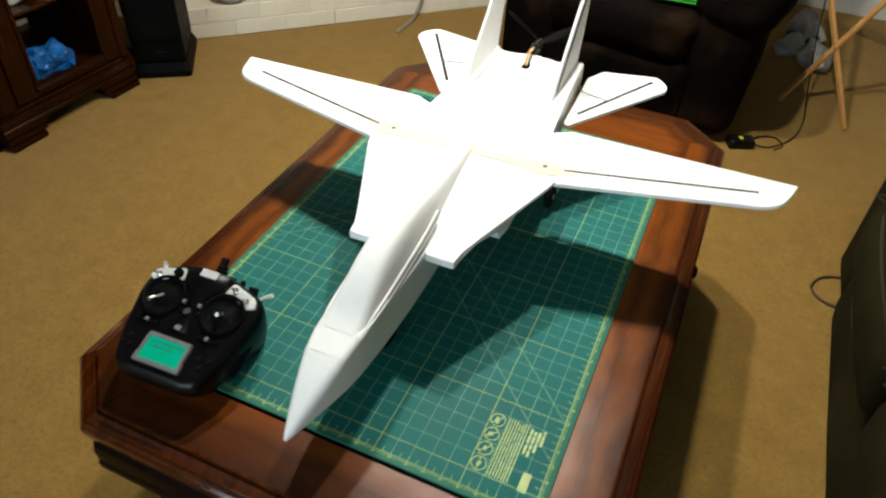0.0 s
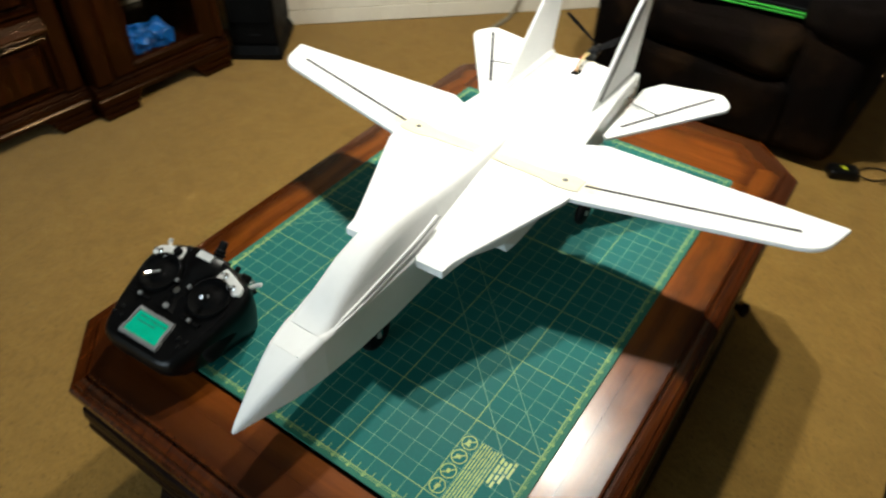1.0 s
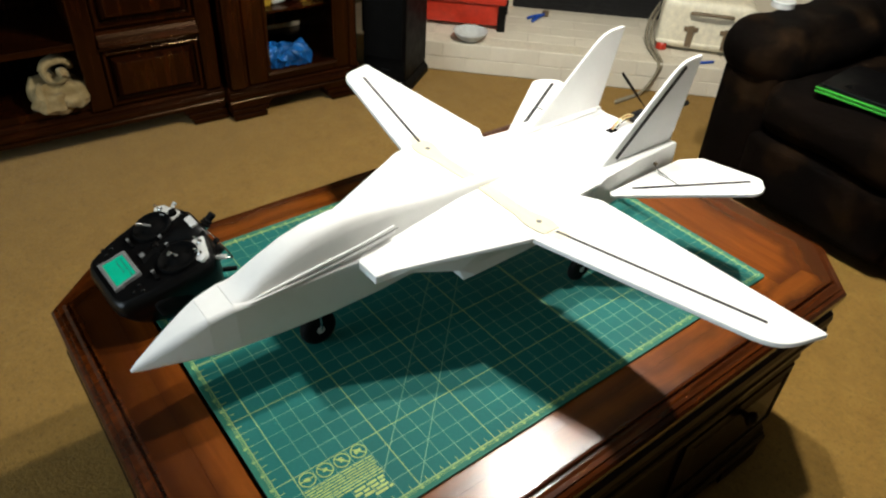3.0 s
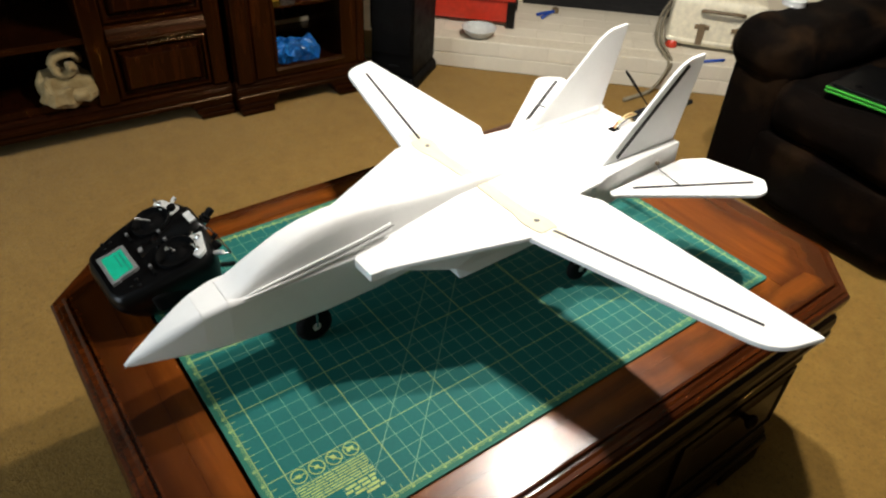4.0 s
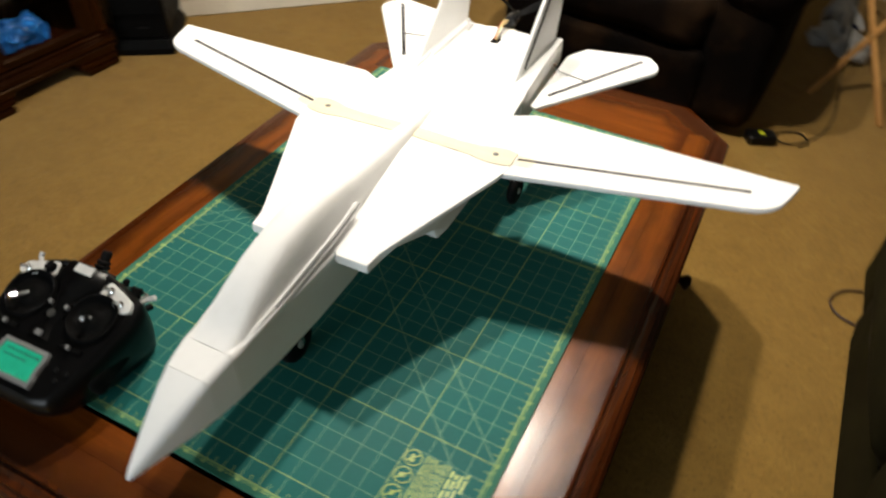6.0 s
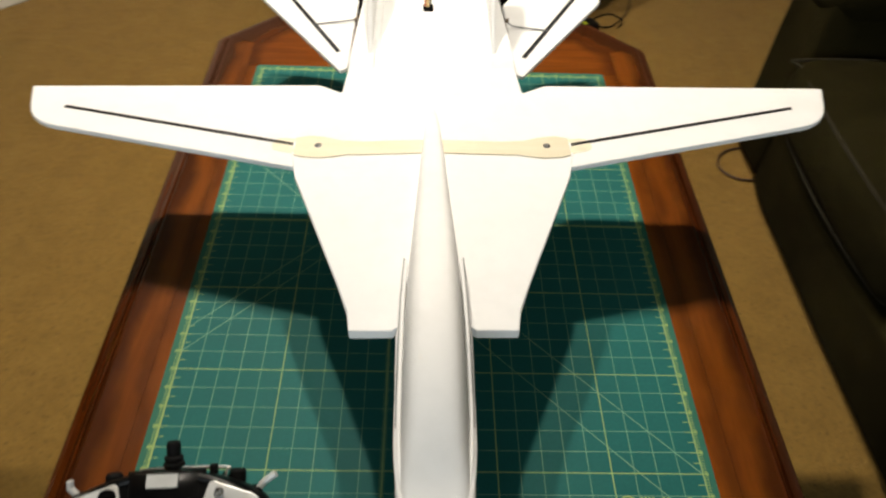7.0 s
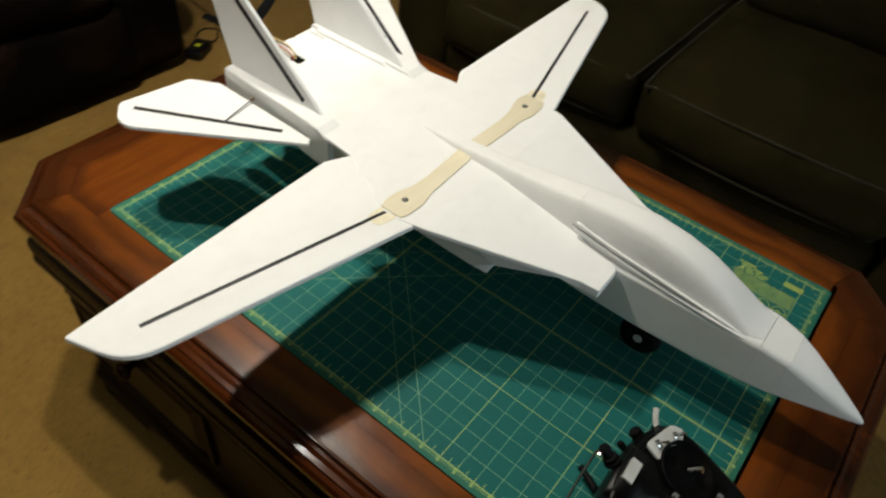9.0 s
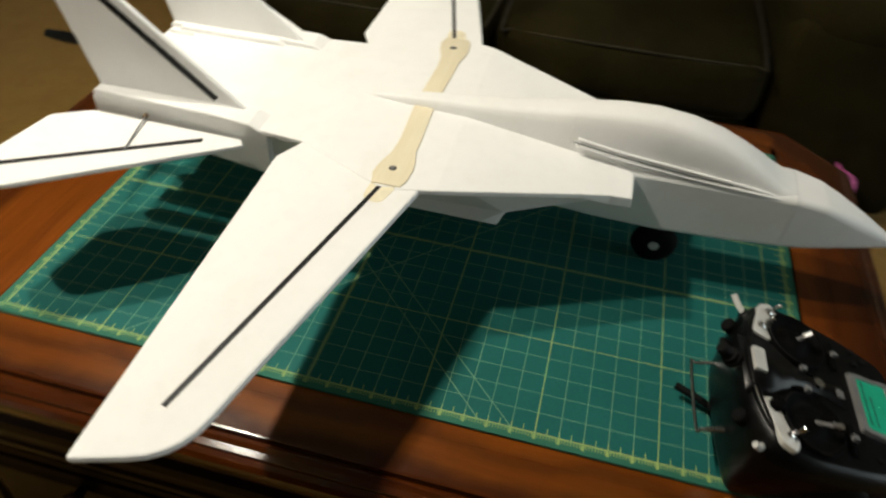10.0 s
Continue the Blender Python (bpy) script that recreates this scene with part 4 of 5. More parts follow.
# gimbals: dark cups with a raised wall, a glossy arc added for the rim's glint and a short knurled stick
for sx, tx, ty in ((-1, -0.008, -0.022), (1, 0.002, -0.010)):
    cx, cy = sx * 0.051, 0.010
    m = Matrix.Translation((cx, cy, 0.0))
    gim = part("gimbal", lathe([(0.0335, 0.054), (0.0335, 0.0650), (0.0318, 0.0668), (0.0300, 0.0655), (0.0285, 0.0612), (0.016, 0.0614), (0.0120, 0.0650), (0.0060, 0.0665), (0.0005, 0.0668)], 32, m), "pit", radio, "black stick cup", smooth=True)
    part("rim_glint", hoop(cx, cy, 0.0665, 0.0322, 0.0009, 60 if sx > 0 else 30, 200 if sx < 0 else 170), "gloss_black", gim, "glossy arc drawn for the glint on the cup's rim")
    tip = Vector((cx + tx * 0.8, cy + ty * 0.8, 0.079))
    foot = Vector((cx, cy, 0.066))
    part("stick", tube([foot, tip], 0.0020, 10), "grey", gim, "slim metal stick")
    d = (tip - foot).normalized()
    part("stick_end", tube([tip - d * 0.008, tip - d * 0.007, tip, tip + d * 0.001], 0.0036, 12), "chrome", gim, "knurled metal stick end")
    for (a, b, c2, d2) in ((cx - 0.018, cx + 0.018, cy - 0.046, cy - 0.041), (sx * 0.0130 - 0.0025, sx * 0.0130 + 0.0025, cy - 0.016, cy + 0.016)):
        tr = part("trim_slot", boxes((a, b, c2, d2, 0.058, 0.0640)), "pit", radio)
        mx, my = (a + b) / 2, (c2 + d2) / 2
        part("trim_lever", boxes((mx - 0.0025, mx + 0.0025, my - 0.0025, my + 0.0025, 0.064, 0.0685)), "grey", tr)
    # silver switch plate with toggles on each shoulder, black knob through it
    pl = rounded([(sx * 0.036, 0.041), (sx * 0.058, 0.039), (sx * 0.078, 0.028), (sx * 0.092, 0.033), (sx * 0.086, 0.048), (sx * 0.042, 0.063)], [0.005] * 6, 3)
    pt = part("switch_plate", prism(pl, 0.056, 0.0640), "silver", radio, "silver switch plate", bevel=0.001)
    if sx < 0:
        part("plate_knob", lathe([(0.0070, 0), (0.0070, 0.006), (0.005, 0.008)], 16, Matrix.Translation((-0.048, 0.050, 0.0642))), "pit", pt, "black turning knob")
    for px, py in ((0.052, 0.052), (0.076, 0.040)) if sx > 0 else ((0.076, 0.040),):
        mm = Matrix.Translation((sx * px, py, 0.0645))
        part("toggle_switch", lathe([(0.0042, 0), (0.0042, 0.003), (0.0026, 0.004), (0.0016, 0.006), (0.0022, 0.015), (0.0018, 0.016)], 12, mm @ Matrix.Rotation(radians(18), 4, "X")), "chrome", pt)
    part("switch_boot", lathe([(0.0075, 0), (0.0075, 0.005), (0.0050, 0.008)], 16, Matrix.Translation((sx * 0.080, 0.050, 0.044)) @ Matrix.Rotation(radians(-62), 4, "X")), "rubber", radio)
    part("shoulder_switch", tube([(sx * 0.082, 0.054, 0.045), (sx * 0.090, 0.062, 0.048), (sx * (0.100 if sx > 0 else 0.090), 0.068, 0.051)], 0.0034, 8), "silver", radio, "long steel toggle switch")
    part("shoulder_knob", lathe([(0.0065, 0), (0.0078, 0.003), (0.0078, 0.014), (0.0062, 0.016)], 16, Matrix.Translation((0.062 if sx > 0 else -0.054, 0.060, 0.036)) @ Matrix.Rotation(radians(-72), 4, "X")), "rubber", radio)
part("name_plate", boxes((-0.014, 0.014, 0.0565, 0.0685, 0.060, 0.0692)), "silver", radio, "plain silver name plate")
part("button", boxes((-0.005, 0.005, -0.034, -0.027, 0.061, 0.0655)), "grey", radio)
for k in range(6):
    x = (-0.070, -0.062, -0.054, 0.054, 0.062, 0.070)[k]
    part("menu_button", lathe([(0.0030, 0), (0.0030, 0.0025), (0.0024, 0.0032)], 12, Matrix.Translation((x, -0.074 + (0.012 if k % 2 else 0), 0.0608))), "rubber", radio)
part("neck_ring", lathe([(0.0055, 0), (0.0055, 0.003), (0.0035, 0.003)], 14, Matrix.Translation((0.0, -0.004, 0.0655))), "chrome", radio)
# ringed antenna socket standing out of the top edge; behind the case a folded antenna and a low wire handle
sock = Matrix.Translation((0.004, 0.070, 0.046)) @ Matrix.Rotation(radians(-64), 4, "X")
part("socket_collar", lathe([(0.0080, 0.0), (0.0080, 0.008), (0.0060, 0.009)], 18, sock), "chrome", radio, "bright collar of the antenna socket")
part("antenna_socket", lathe([(0.0062, 0.008), (0.0098, 0.010), (0.0098, 0.013), (0.0066, 0.014), (0.0086, 0.016), (0.0086, 0.019), (0.0062, 0.020), (0.0066, 0.030), (0.0056, 0.033), (0.001, 0.033)], 18, sock), "rubber", radio, "black ringed antenna socket")
part("small_knob", lathe([(0.0035, 0), (0.0042, 0.002), (0.0042, 0.012), (0.003, 0.014)], 12, Matrix.Translation((0.038, 0.068, 0.034)) @ Matrix.Rotation(radians(-72), 4, "X")), "rubber", radio)
part("antenna", tube([(0.006, 0.036, -0.033), (0.020, 0.060, -0.038), (0.032, 0.083, -0.044)], 0.0044, 10), "rubber", radio, "black folded antenna")
part("carry_bail", tube(smooth_line([(0.040, 0.060, 0.004), (0.040, 0.080, -0.008), (0.037, 0.085, -0.010), (-0.042, 0.085, -0.010), (-0.045, 0.080, -0.008), (-0.045, 0.060, 0.004)], 4), 0.0018, 8), "chrome", radio, "bent steel wire handle")
part("handle_sleeve", tube([(-0.045, 0.060, 0.004), (-0.045, 0.077, -0.006)], 0.0030, 10), "chrome", radio)

# ---- dark brown armchair behind the table ----
chair = thing("armchair", pose(0.015, 1.395, 0, 0, 0, -3.5), "dark brown suede armchair with rolled padded arms", "armchair")
part("seat_base", soft_box(-0.40, 0.40, 0.02, 0.85, 0.02, 0.27, 0.04, 0.004, 10, 0.004, 1), "sofa", chair, smooth=True)
part("seat_cushion", soft_box(-0.255, 0.255, -0.03, 0.62, 0.25, 0.42, 0.06, 0.02, 20, 0.014, 2, 7.0), "sofa", chair, smooth=True)
part("backrest", soft_box(-0.33, 0.33, 0.52, 0.92, 0.30, 1.00, 0.12, 0.03, 20, 0.020, 3, 7.0), "sofa", chair, smooth=True)
part("footrest", soft_box(-0.255, 0.255, -0.035, 0.06, 0.04, 0.255, 0.03, 0.008, 16, 0.010, 4, 8.0), "sofa", chair, smooth=True)
for s in (-1, 1):
    x0, x1 = (-0.437, -0.22) if s < 0 else (0.225, 0.437)
    a0, a1 = (0.036, 0.016) if s < 0 else (0.016, 0.044)
    part("arm", soft_box(x0, x1, 0.0, 0.86, 0.02, 0.46, 0.045, 0.010, 12, 0.006, 5 + s), "sofa", chair, smooth=True)
    part("arm_pad", soft_box(x0 - a0, x1 + a1, -0.022, 0.82, 0.375, 0.560, 0.088, 0.012, 22, 0.014, 7 + s, 9.0), "sofa", chair, smooth=True)

# round pale tin on the armchair's arm
tin = thing("round_tin", pose(-0.385, 1.625, 0.562), "small round pale metal tin on the armchair's arm", "tin")
part("tin_body", lathe([(0.034, 0.0), (0.036, 0.002), (0.036, 0.014)], 28), "silver", tin)
part("tin_lid", lathe([(0.037, 0.0142), (0.037, 0.020), (0.034, 0.022), (0.002, 0.0222)], 28), "ceramic", tin, "pale lid")

# closed laptop with green edges on the armchair's seat
lap = thing("laptop", pose(0.076, 1.545, 0.437, 0, 0, 4), "closed black laptop with bright green edges on the armchair seat", "laptop")
part("lower_shell", prism(rounded([(-0.19, -0.122), (0.19, -0.122), (0.19, 0.13), (-0.19, 0.13)], [0.010] * 4), 0.0, 0.0062), "black", lap, "black lower shell", bevel=0.002)
part("upper_shell", prism(rounded([(-0.19, -0.122), (0.19, -0.122), (0.19, 0.13), (-0.19, 0.13)], [0.010] * 4), 0.0102, 0.0150), "black", lap, "black upper shell", bevel=0.002)
for z0, z1 in ((0.0, 0.0066), (0.0100, 0.0158)):
    part("front_edge", prism(rounded([(-0.186, -0.132), (0.186, -0.132), (0.190, -0.1222), (-0.190, -0.1222)], [0.006, 0.006, 0, 0]), z0, z1), "green", lap, "bright green front edge", bevel=0.002)
part("lid", prism(rounded([(-0.178, -0.112), (0.186, -0.112), (0.186, 0.128), (-0.178, 0.128)], [0.010] * 4), 0.0152, 0.0230), "black", lap, "black lid", bevel=0.002)
part("seam", boxes((-0.182, 0.182, -0.122, 0.122, 0.0050, 0.0110)), "black", lap)

# ---- olive couch along the right ----
couch = thing("couch", pose(0.80, 0, 0), "olive brown fabric couch with loose piped seat cushions", "couch")
part("base", soft_box(0.05, 0.95, -0.62, 0.67, 0.02, 0.23, 0.03, 0.004, 12, 0.004, 11), "olive", couch, smooth=True)
part("front_panel", soft_box(0.004, 0.10, -0.54, 0.668, 0.02, 0.232, 0.032, 0.006, 12, 0.004, 12), "olive", couch, smooth=True)
part("back", soft_box(0.72, 1.02, -0.93, 0.88, 0.05, 0.84, 0.08, 0.01, 12, 0.006, 13), "olive", couch, smooth=True)
for k, (ya, yb) in enumerate(((0.085, 0.668), (-0.535, 0.075))):
    cu = part("seat_cushion", soft_box(-0.025, 0.72, ya, yb, 0.236, 0.400, 0.045, 0.022, 14, 0.006, 20 + k), "olive", couch, smooth=True)
    edge = smooth_line([(0.60, yb - 0.008, 0.382), (0.02, yb - 0.012, 0.388), (-0.012, yb - 0.05, 0.380), (-0.028, (ya + yb) / 2, 0.384), (-0.012, ya + 0.05, 0.380), (0.02, ya + 0.012, 0.388), (0.60, ya + 0.008, 0.382)], 10)
    part("piping", tube(edge, 0.0030, 6), "piping", cu, "paler piped seam", smooth=True)
    low = smooth_line([(0.02, yb - 0.012, 0.250), (-0.012, yb - 0.05, 0.252), (-0.028, (ya + yb) / 2, 0.250), (-0.012, ya + 0.05, 0.252), (0.02, ya + 0.012, 0.250)], 10)
    part("piping", tube(low, 0.0030, 6), "piping", cu, "paler piped seam", smooth=True)
    part("back_cushion", soft_box(0.50, 0.78, ya, yb, 0.38, 0.80, 0.08, 0.03, 12, 0.010, 30 + k), "olive", couch, smooth=True)
part("arm", soft_box(0.018, 0.98, 0.672, 0.866, 0.02, 0.56, 0.035, 0.006, 10, 0.004, 41), "olive", couch, smooth=True)
part("arm_pad", soft_box(0.008, 0.95, 0.660, 0.880, 0.44, 0.60, 0.070, 0.010, 10, 0.006, 43), "olive", couch, smooth=True)
part("arm", soft_box(0.000, 0.98, -0.930, -0.548, 0.03, 0.50, 0.045, 0.006, 10, 0.004, 42), "olive", couch, smooth=True)
part("arm_pad", soft_box(0.006, 0.95, -0.960, -0.545, 0.40, 0.575, 0.085, 0.010, 12, 0.006, 44), "olive", couch, smooth=True)

# ---- dark wooden wall cabinets along the left ----


def cabinet_base(root, w, d, mt="oak_y"):
    """Stepped plinth with bracket feet; x is depth with the front at 0, y is width."""
    prof = [(-0.004, 0.060), (0.018, 0.060), (0.020, 0.072), (0.014, 0.078), (0.022, 0.084), (0.022, 0.096), (0.010, 0.104), (0.012, 0.112), (-0.004, 0.124), (-0.03, 0.124), (-0.03, 0.060)]
    bm = prism(prof, -0.012, w + 0.012, plane="xz")
    part("base_moulding", bm, mt, root)
    part("plinth", boxes((-d, -0.028, 0.01, w - 0.01, 0.045, 0.124)), mt, root)
    for y0, sgn in ((-0.008, 1), (w + 0.008, -1)):
        for k, (e, z0, z1) in enumerate(((0.026, 0.0, 0.022), (0.020, 0.022, 0.042), (0.014, 0.042, 0.062))):
            ya, yb = sorted((y0, y0 + sgn * (0.13 + 0.012 * k)))
            part("foot_step", boxes((-0.10, e, ya, yb, z0, z1)), mt, root, bevel=0.004)


def raised_panel(root, name, y0, y1, z0, z1, mt="oak", depth=0.0, edge=0.036):
    """A framed door or drawer front with a fielded panel."""
    def ring(i, x):
        return [(x, y0 + i, z0 + i), (x, y1 - i, z0 + i), (x, y1 - i, z1 - i), (x, y0 + i, z1 - i)]
    d = part(name, loft([ring(0, -0.026), ring(0, 0.006), ring(0.006, 0.010), ring(edge, 0.010), ring(edge + 0.003, 0.002 - depth), ring(edge + 0.008, 0.000 - depth), ring(edge + 0.028, 0.019), ring(edge + 0.031, 0.020)]), mt, root)
    return d


cab = thing("wall_cabinet", pose(-1.748, -1.328, 0, 0, 0, -3), "dark brown wooden media cabinet with open shelf and panelled doors", "cabinet")
W1, D1 = 1.56, 0.42
cabinet_base(cab, W1, D1)
for nm, b in (("back_panel", (-D1, -D1 + 0.015, 0.03, W1 - 0.03, 0.15, 1.97)), ("side_panel", (-D1, 0, 0, 0.03, 0.124, 2.00)), ("side_panel", (-D1, 0, W1 - 0.03, W1, 0.124, 2.00)),
              ("bottom_board", (-D1, -0.012, 0.03, W1 - 0.03, 0.124, 0.150)), ("divider", (-D1 + 0.015, -0.002, 0.55, 0.58, 0.150, 0.62)), ("divider", (-D1 + 0.015, -0.002, 1.13, 1.16, 0.150, 0.62)),
              ("counter_board", (-D1 + 0.015, 0.0, 0.03, W1 - 0.03, 0.62, 0.66)), ("top_board", (-D1, 0, 0.03, W1 - 0.03, 1.97, 2.00)), ("upper_board", (-D1 + 0.015, 0, 0.03, W1 - 0.03, 1.45, 1.48))):
    part(nm, boxes(b), "oak", cab)
part("shelf", boxes((-D1 + 0.02, -0.004, 0.585, 1.128, 0.335, 0.358)), "oak_y", cab, bevel=0.003)
for y0, y1, zt in ((0.0, 0.055, 2.0), (W1 - 0.055, W1, 2.0), (1.115, 1.180, 0.62), (0.54, 0.59, 0.62)):
    part("side_post", boxes((-0.03, 0.016, y0, y1, 0.124, zt)), "oak", cab, bevel=0.005)
raised_panel(cab, "drawer", 1.184, W1 - 0.059, 0.128, 0.318, depth=0.010, edge=0.012)
raised_panel(cab, "drawer", 1.184, W1 - 0.059, 0.392, 0.615, depth=0.010, edge=0.012)
part("drawer_rail", prism([(-0.01, 0.322), (0.014, 0.324), (0.018, 0.330), (0.030, 0.334), (0.038, 0.342), (0.038, 0.348), (0.030, 0.356), (0.020, 0.366), (0.014, 0.378), (0.012, 0.388), (-0.01, 0.389)], 1.182, W1 - 0.057, plane="xz"), "oak_y", cab)
raised_panel(cab, "drawer", 0.060, 0.535, 0.150, 0.615)
raised_panel(cab, "upper_door", 0.06, W1 / 2 - 0.005, 0.67, 1.44)
raised_panel(cab, "upper_door", W1 / 2 + 0.005, W1 - 0.06, 0.67, 1.44)

tower = thing("display_cabinet", pose(-1.620, 0.251, 0, 0, 0, -3), "tall dark wooden display cabinet with a glass door", "cabinet")
W2, D2 = 0.515, 0.46
cabinet_base(tower, W2, D2)
for nm, b in (("back_panel", (-D2, -D2 + 0.012, 0.025, W2 - 0.025, 0.16, 2.02)), ("side_panel", (-D2, 0, 0, 0.025, 0.124, 2.05)), ("side_panel", (-D2, 0, W2 - 0.025, W2, 0.124, 2.05)),
              ("bottom_board", (-D2, -0.006, 0.025, W2 - 0.025, 0.124, 0.136)), ("top_board", (-D2, 0, 0.025, W2 - 0.025, 2.02, 2.05))):
    part(nm, boxes(b), "oak", tower)
part("shelf", boxes((-D2 + 0.014, -0.06, 0.027, W2 - 0.027, 0.352, 0.360)), "oak_y", tower)
part("side_post", prism([(-0.01, 0.0), (0.014, 0.0), (0.018, 0.006), (0.018, 0.050), (0.012, 0.056), (0.012, 0.062), (0.004, 0.070), (-0.01, 0.070)], 0.124, 2.02), "oak", tower)
part("side_post", prism([(-0.01, W2), (0.014, W2), (0.018, W2 - 0.006), (0.018, W2 - 0.022), (0.010, W2 - 0.030), (-0.01, W2 - 0.030)], 0.124, 2.02), "oak", tower)
GY0, GY1 = 0.150, W2 - 0.095
dr = part("glass_door", boxes((-0.004, 0.010, 0.071, GY0, 0.126, 1.95), (-0.004, 0.010, GY1, W2 - 0.031, 0.126, 1.95), (-0.004, 0.010, GY0, GY1, 0.126, 0.158), (-0.004, 0.010, GY0, GY1, 1.89, 1.95)), "oak", tower, "dark wood door frame", bevel=0.003)
pane = part("pane", boxes((0.000, 0.004, GY0, GY1, 0.158, 1.89)), "glass", dr, "clear glass pane")
pane.visible_shadow = False
part("door_bead", prism([(0.008, 0.140), (0.018, 0.144), (0.020, 0.152), (0.012, 0.160), (0.004, 0.164), (0.004, 0.140)], GY0 - 0.006, GY1 + 0.006, plane="xz"), "oak_y", dr)
for y in (GY0, GY1):
    part("door_bead", boxes((0.0102, 0.016, y - 0.006, y + 0.006, 0.166, 1.89)), "oak", dr, bevel=0.003)

# crumpled blue bag, with packets on the shelf above it, inside the display cabinet
bluebag = part("blue_bag", soft_box(-0.05, 0.05, -0.088, 0.088, 0.0, 0.058, 0.018, 0.006, 18, 0.024, 3, 40.0), "blue", smooth=False)
bluebag.matrix_basis = pose(-1.712, 0.520, 0.140, 0, 0, -3)
tagged(bluebag, "crumpled shiny blue bag behind the cabinet's glass", "bag")
for nm, mt, y, w, h, tilt, sd, lab in (("yellow_packet", "yellow", 0.665, 0.050, 0.16, 14, 4, "crinkled yellow packet leaning on the cabinet shelf"),
                                       ("red_packet", "russet", 0.585, 0.034, 0.12, -10, 5, "red-brown packet standing on the cabinet shelf"),
                                       ("white_packet", "ceramic", 0.525, 0.030, 0.10, 6, 6, "small white packet standing on the cabinet shelf"),
                                       ("yellow_packet", "yellow", 0.465, 0.026, 0.13, -6, 7, "narrow yellow packet standing on the cabinet shelf")):
    ob = part(nm, soft_box(-0.018, 0.018, -w, w, 0.0, h, 0.010, 0.003, 10, 0.010, sd, 20.0), mt, smooth=False)
    ob.matrix_basis = pose(-1.735, y, 0.361 + w * math.sin(radians(abs(tilt))) * 0.6, tilt, -6, -3)
    tagged(ob, lab, "packet")

# cream cloth on the open shelf of the media cabinet: a folded wad with a rolled end on top
cloth = thing("folded_cloth", pose(-1.752, -0.292, 0.150), "crumpled cream cloth heaped on a cabinet shelf", "cloth")
part("crumple", soft_box(-0.070, 0.075, -0.078, 0.078, 0.0, 0.085, 0.022, 0.006, 20, 0.026, 8, 22.0), "towel", cloth, smooth=True)
part("fold", soft_box(0.020, 0.086, -0.070, 0.010, 0.002, 0.066, 0.018, 0.004, 14, 0.016, 19, 26.0), "towel", cloth, smooth=True)
part("fold", soft_box(0.030, 0.090, 0.000, 0.074, 0.002, 0.050, 0.016, 0.004, 14, 0.014, 23, 26.0), "towel", cloth, smooth=True)
curl = [(0.010 + 0.03 * k / 30, (0.052 - 0.0013 * k) * math.cos(0.26 * k) + 0.008, 0.118 + (0.040 - 0.0010 * k) * math.sin(0.26 * k)) for k in range(31)]
bm = tube(curl, 0.013, 10)
for v in bm.verts:
    v.co += noise.noise_vector(v.co * 40) * 0.004
    v.co.x = (v.co.x - 0.02) * 2.4 + 0.02
part("rolled_end", bm, "towel", cloth, smooth=True)

# ---- black loudspeaker by the hearth ----
spk = thing("floor_speaker", pose(-1.611, 0.978, 0, 0, 0, -55), "tall black floor-standing loudspeaker on a wider plinth", "loudspeaker")
part("plinth", loft([[(x * s, y * s, z) for x, y in rounded([(-0.154, -0.110), (0.150, -0.110), (0.150, 0.096), (-0.154, 0.096)], [0.02] * 4)] for s, z in ((1, 0), (1, 0.022), (0.94, 0.036), (0.88, 0.050))]), "speaker", spk)
part("cabinet_box", boxes((-0.140, 0.125, -0.098, 0.084, 0.0505, 0.98)), "speaker", spk, bevel=0.008)
part("grille", boxes((0.1255, 0.138, -0.090, 0.076, 0.14, 0.96)), "pit", spk, "black cloth grille", bevel=0.006)
# chrome strip put in place of the highlight along the box's edge
part("edge_highlight", boxes((0.1215, 0.1270, -0.0995, -0.0945, 0.235, 0.90)), "chrome", spk, "slim bright strip standing in for the edge's highlight")
part("badge", boxes((0.1255, 0.1275, -0.02, 0.02, 0.088, 0.095)), "rubber", spk, "small plain badge")

# ---- corner fireplace with raised white brick hearth ----
HX, HY, HH = -1.637, 1.157, 0.13           # left end of the hearth's front edge
hm = Matrix.Translation((HX, HY, 0)) @ Matrix.Rotation(radians(45), 4, "Z")
LEN, DEP = 2.05, 0.56
hearth = tagged(part("hearth", boxes((-0.40, LEN, 0.0022, DEP, 0, HH - 0.0012)), "mortar"), "raised white painted brick hearth across the corner", "hearth", kind="structure")
hearth.matrix_basis = hm
breast = tagged(part("wall_fireplace", boxes((-0.6, 0.34, DEP, DEP + 0.12, 0, HIGH), (1.36, LEN + 0.3, DEP, DEP + 0.12, 0, HIGH), (0.34, 1.36, DEP, DEP + 0.12, 0.80, HIGH)), "brick"), "white painted brick fireplace wall", "fireplace", kind="structure")
breast.matrix_basis = hm
fb = tagged(part("firebox", boxes((0.30, 1.40, DEP + 0.45, DEP + 0.50, 0.0, 0.9), (0.30, 0.35, DEP + 0.121, DEP + 0.45, 0.0, 0.9), (1.35, 1.40, DEP + 0.121, DEP + 0.45, 0.0, 0.9), (0.35, 1.35, DEP + 0.121, DEP + 0.45, 0.80, 0.9), (0.35, 1.35, DEP + 0.001, DEP + 0.45, 0.02, 0.128)), "soot"), "soot-black open firebox", "firebox", kind="structure")
fb.matrix_basis = hm

# ---- things on the hearth; u runs along its front edge, v back from it ----
H = lambda u, v, z=HH: hm @ Vector((u, v, z))


def on_hearth(u, v, turn=0.0, z=HH):
    return hm @ pose(u, v, z, 0, 0, turn)


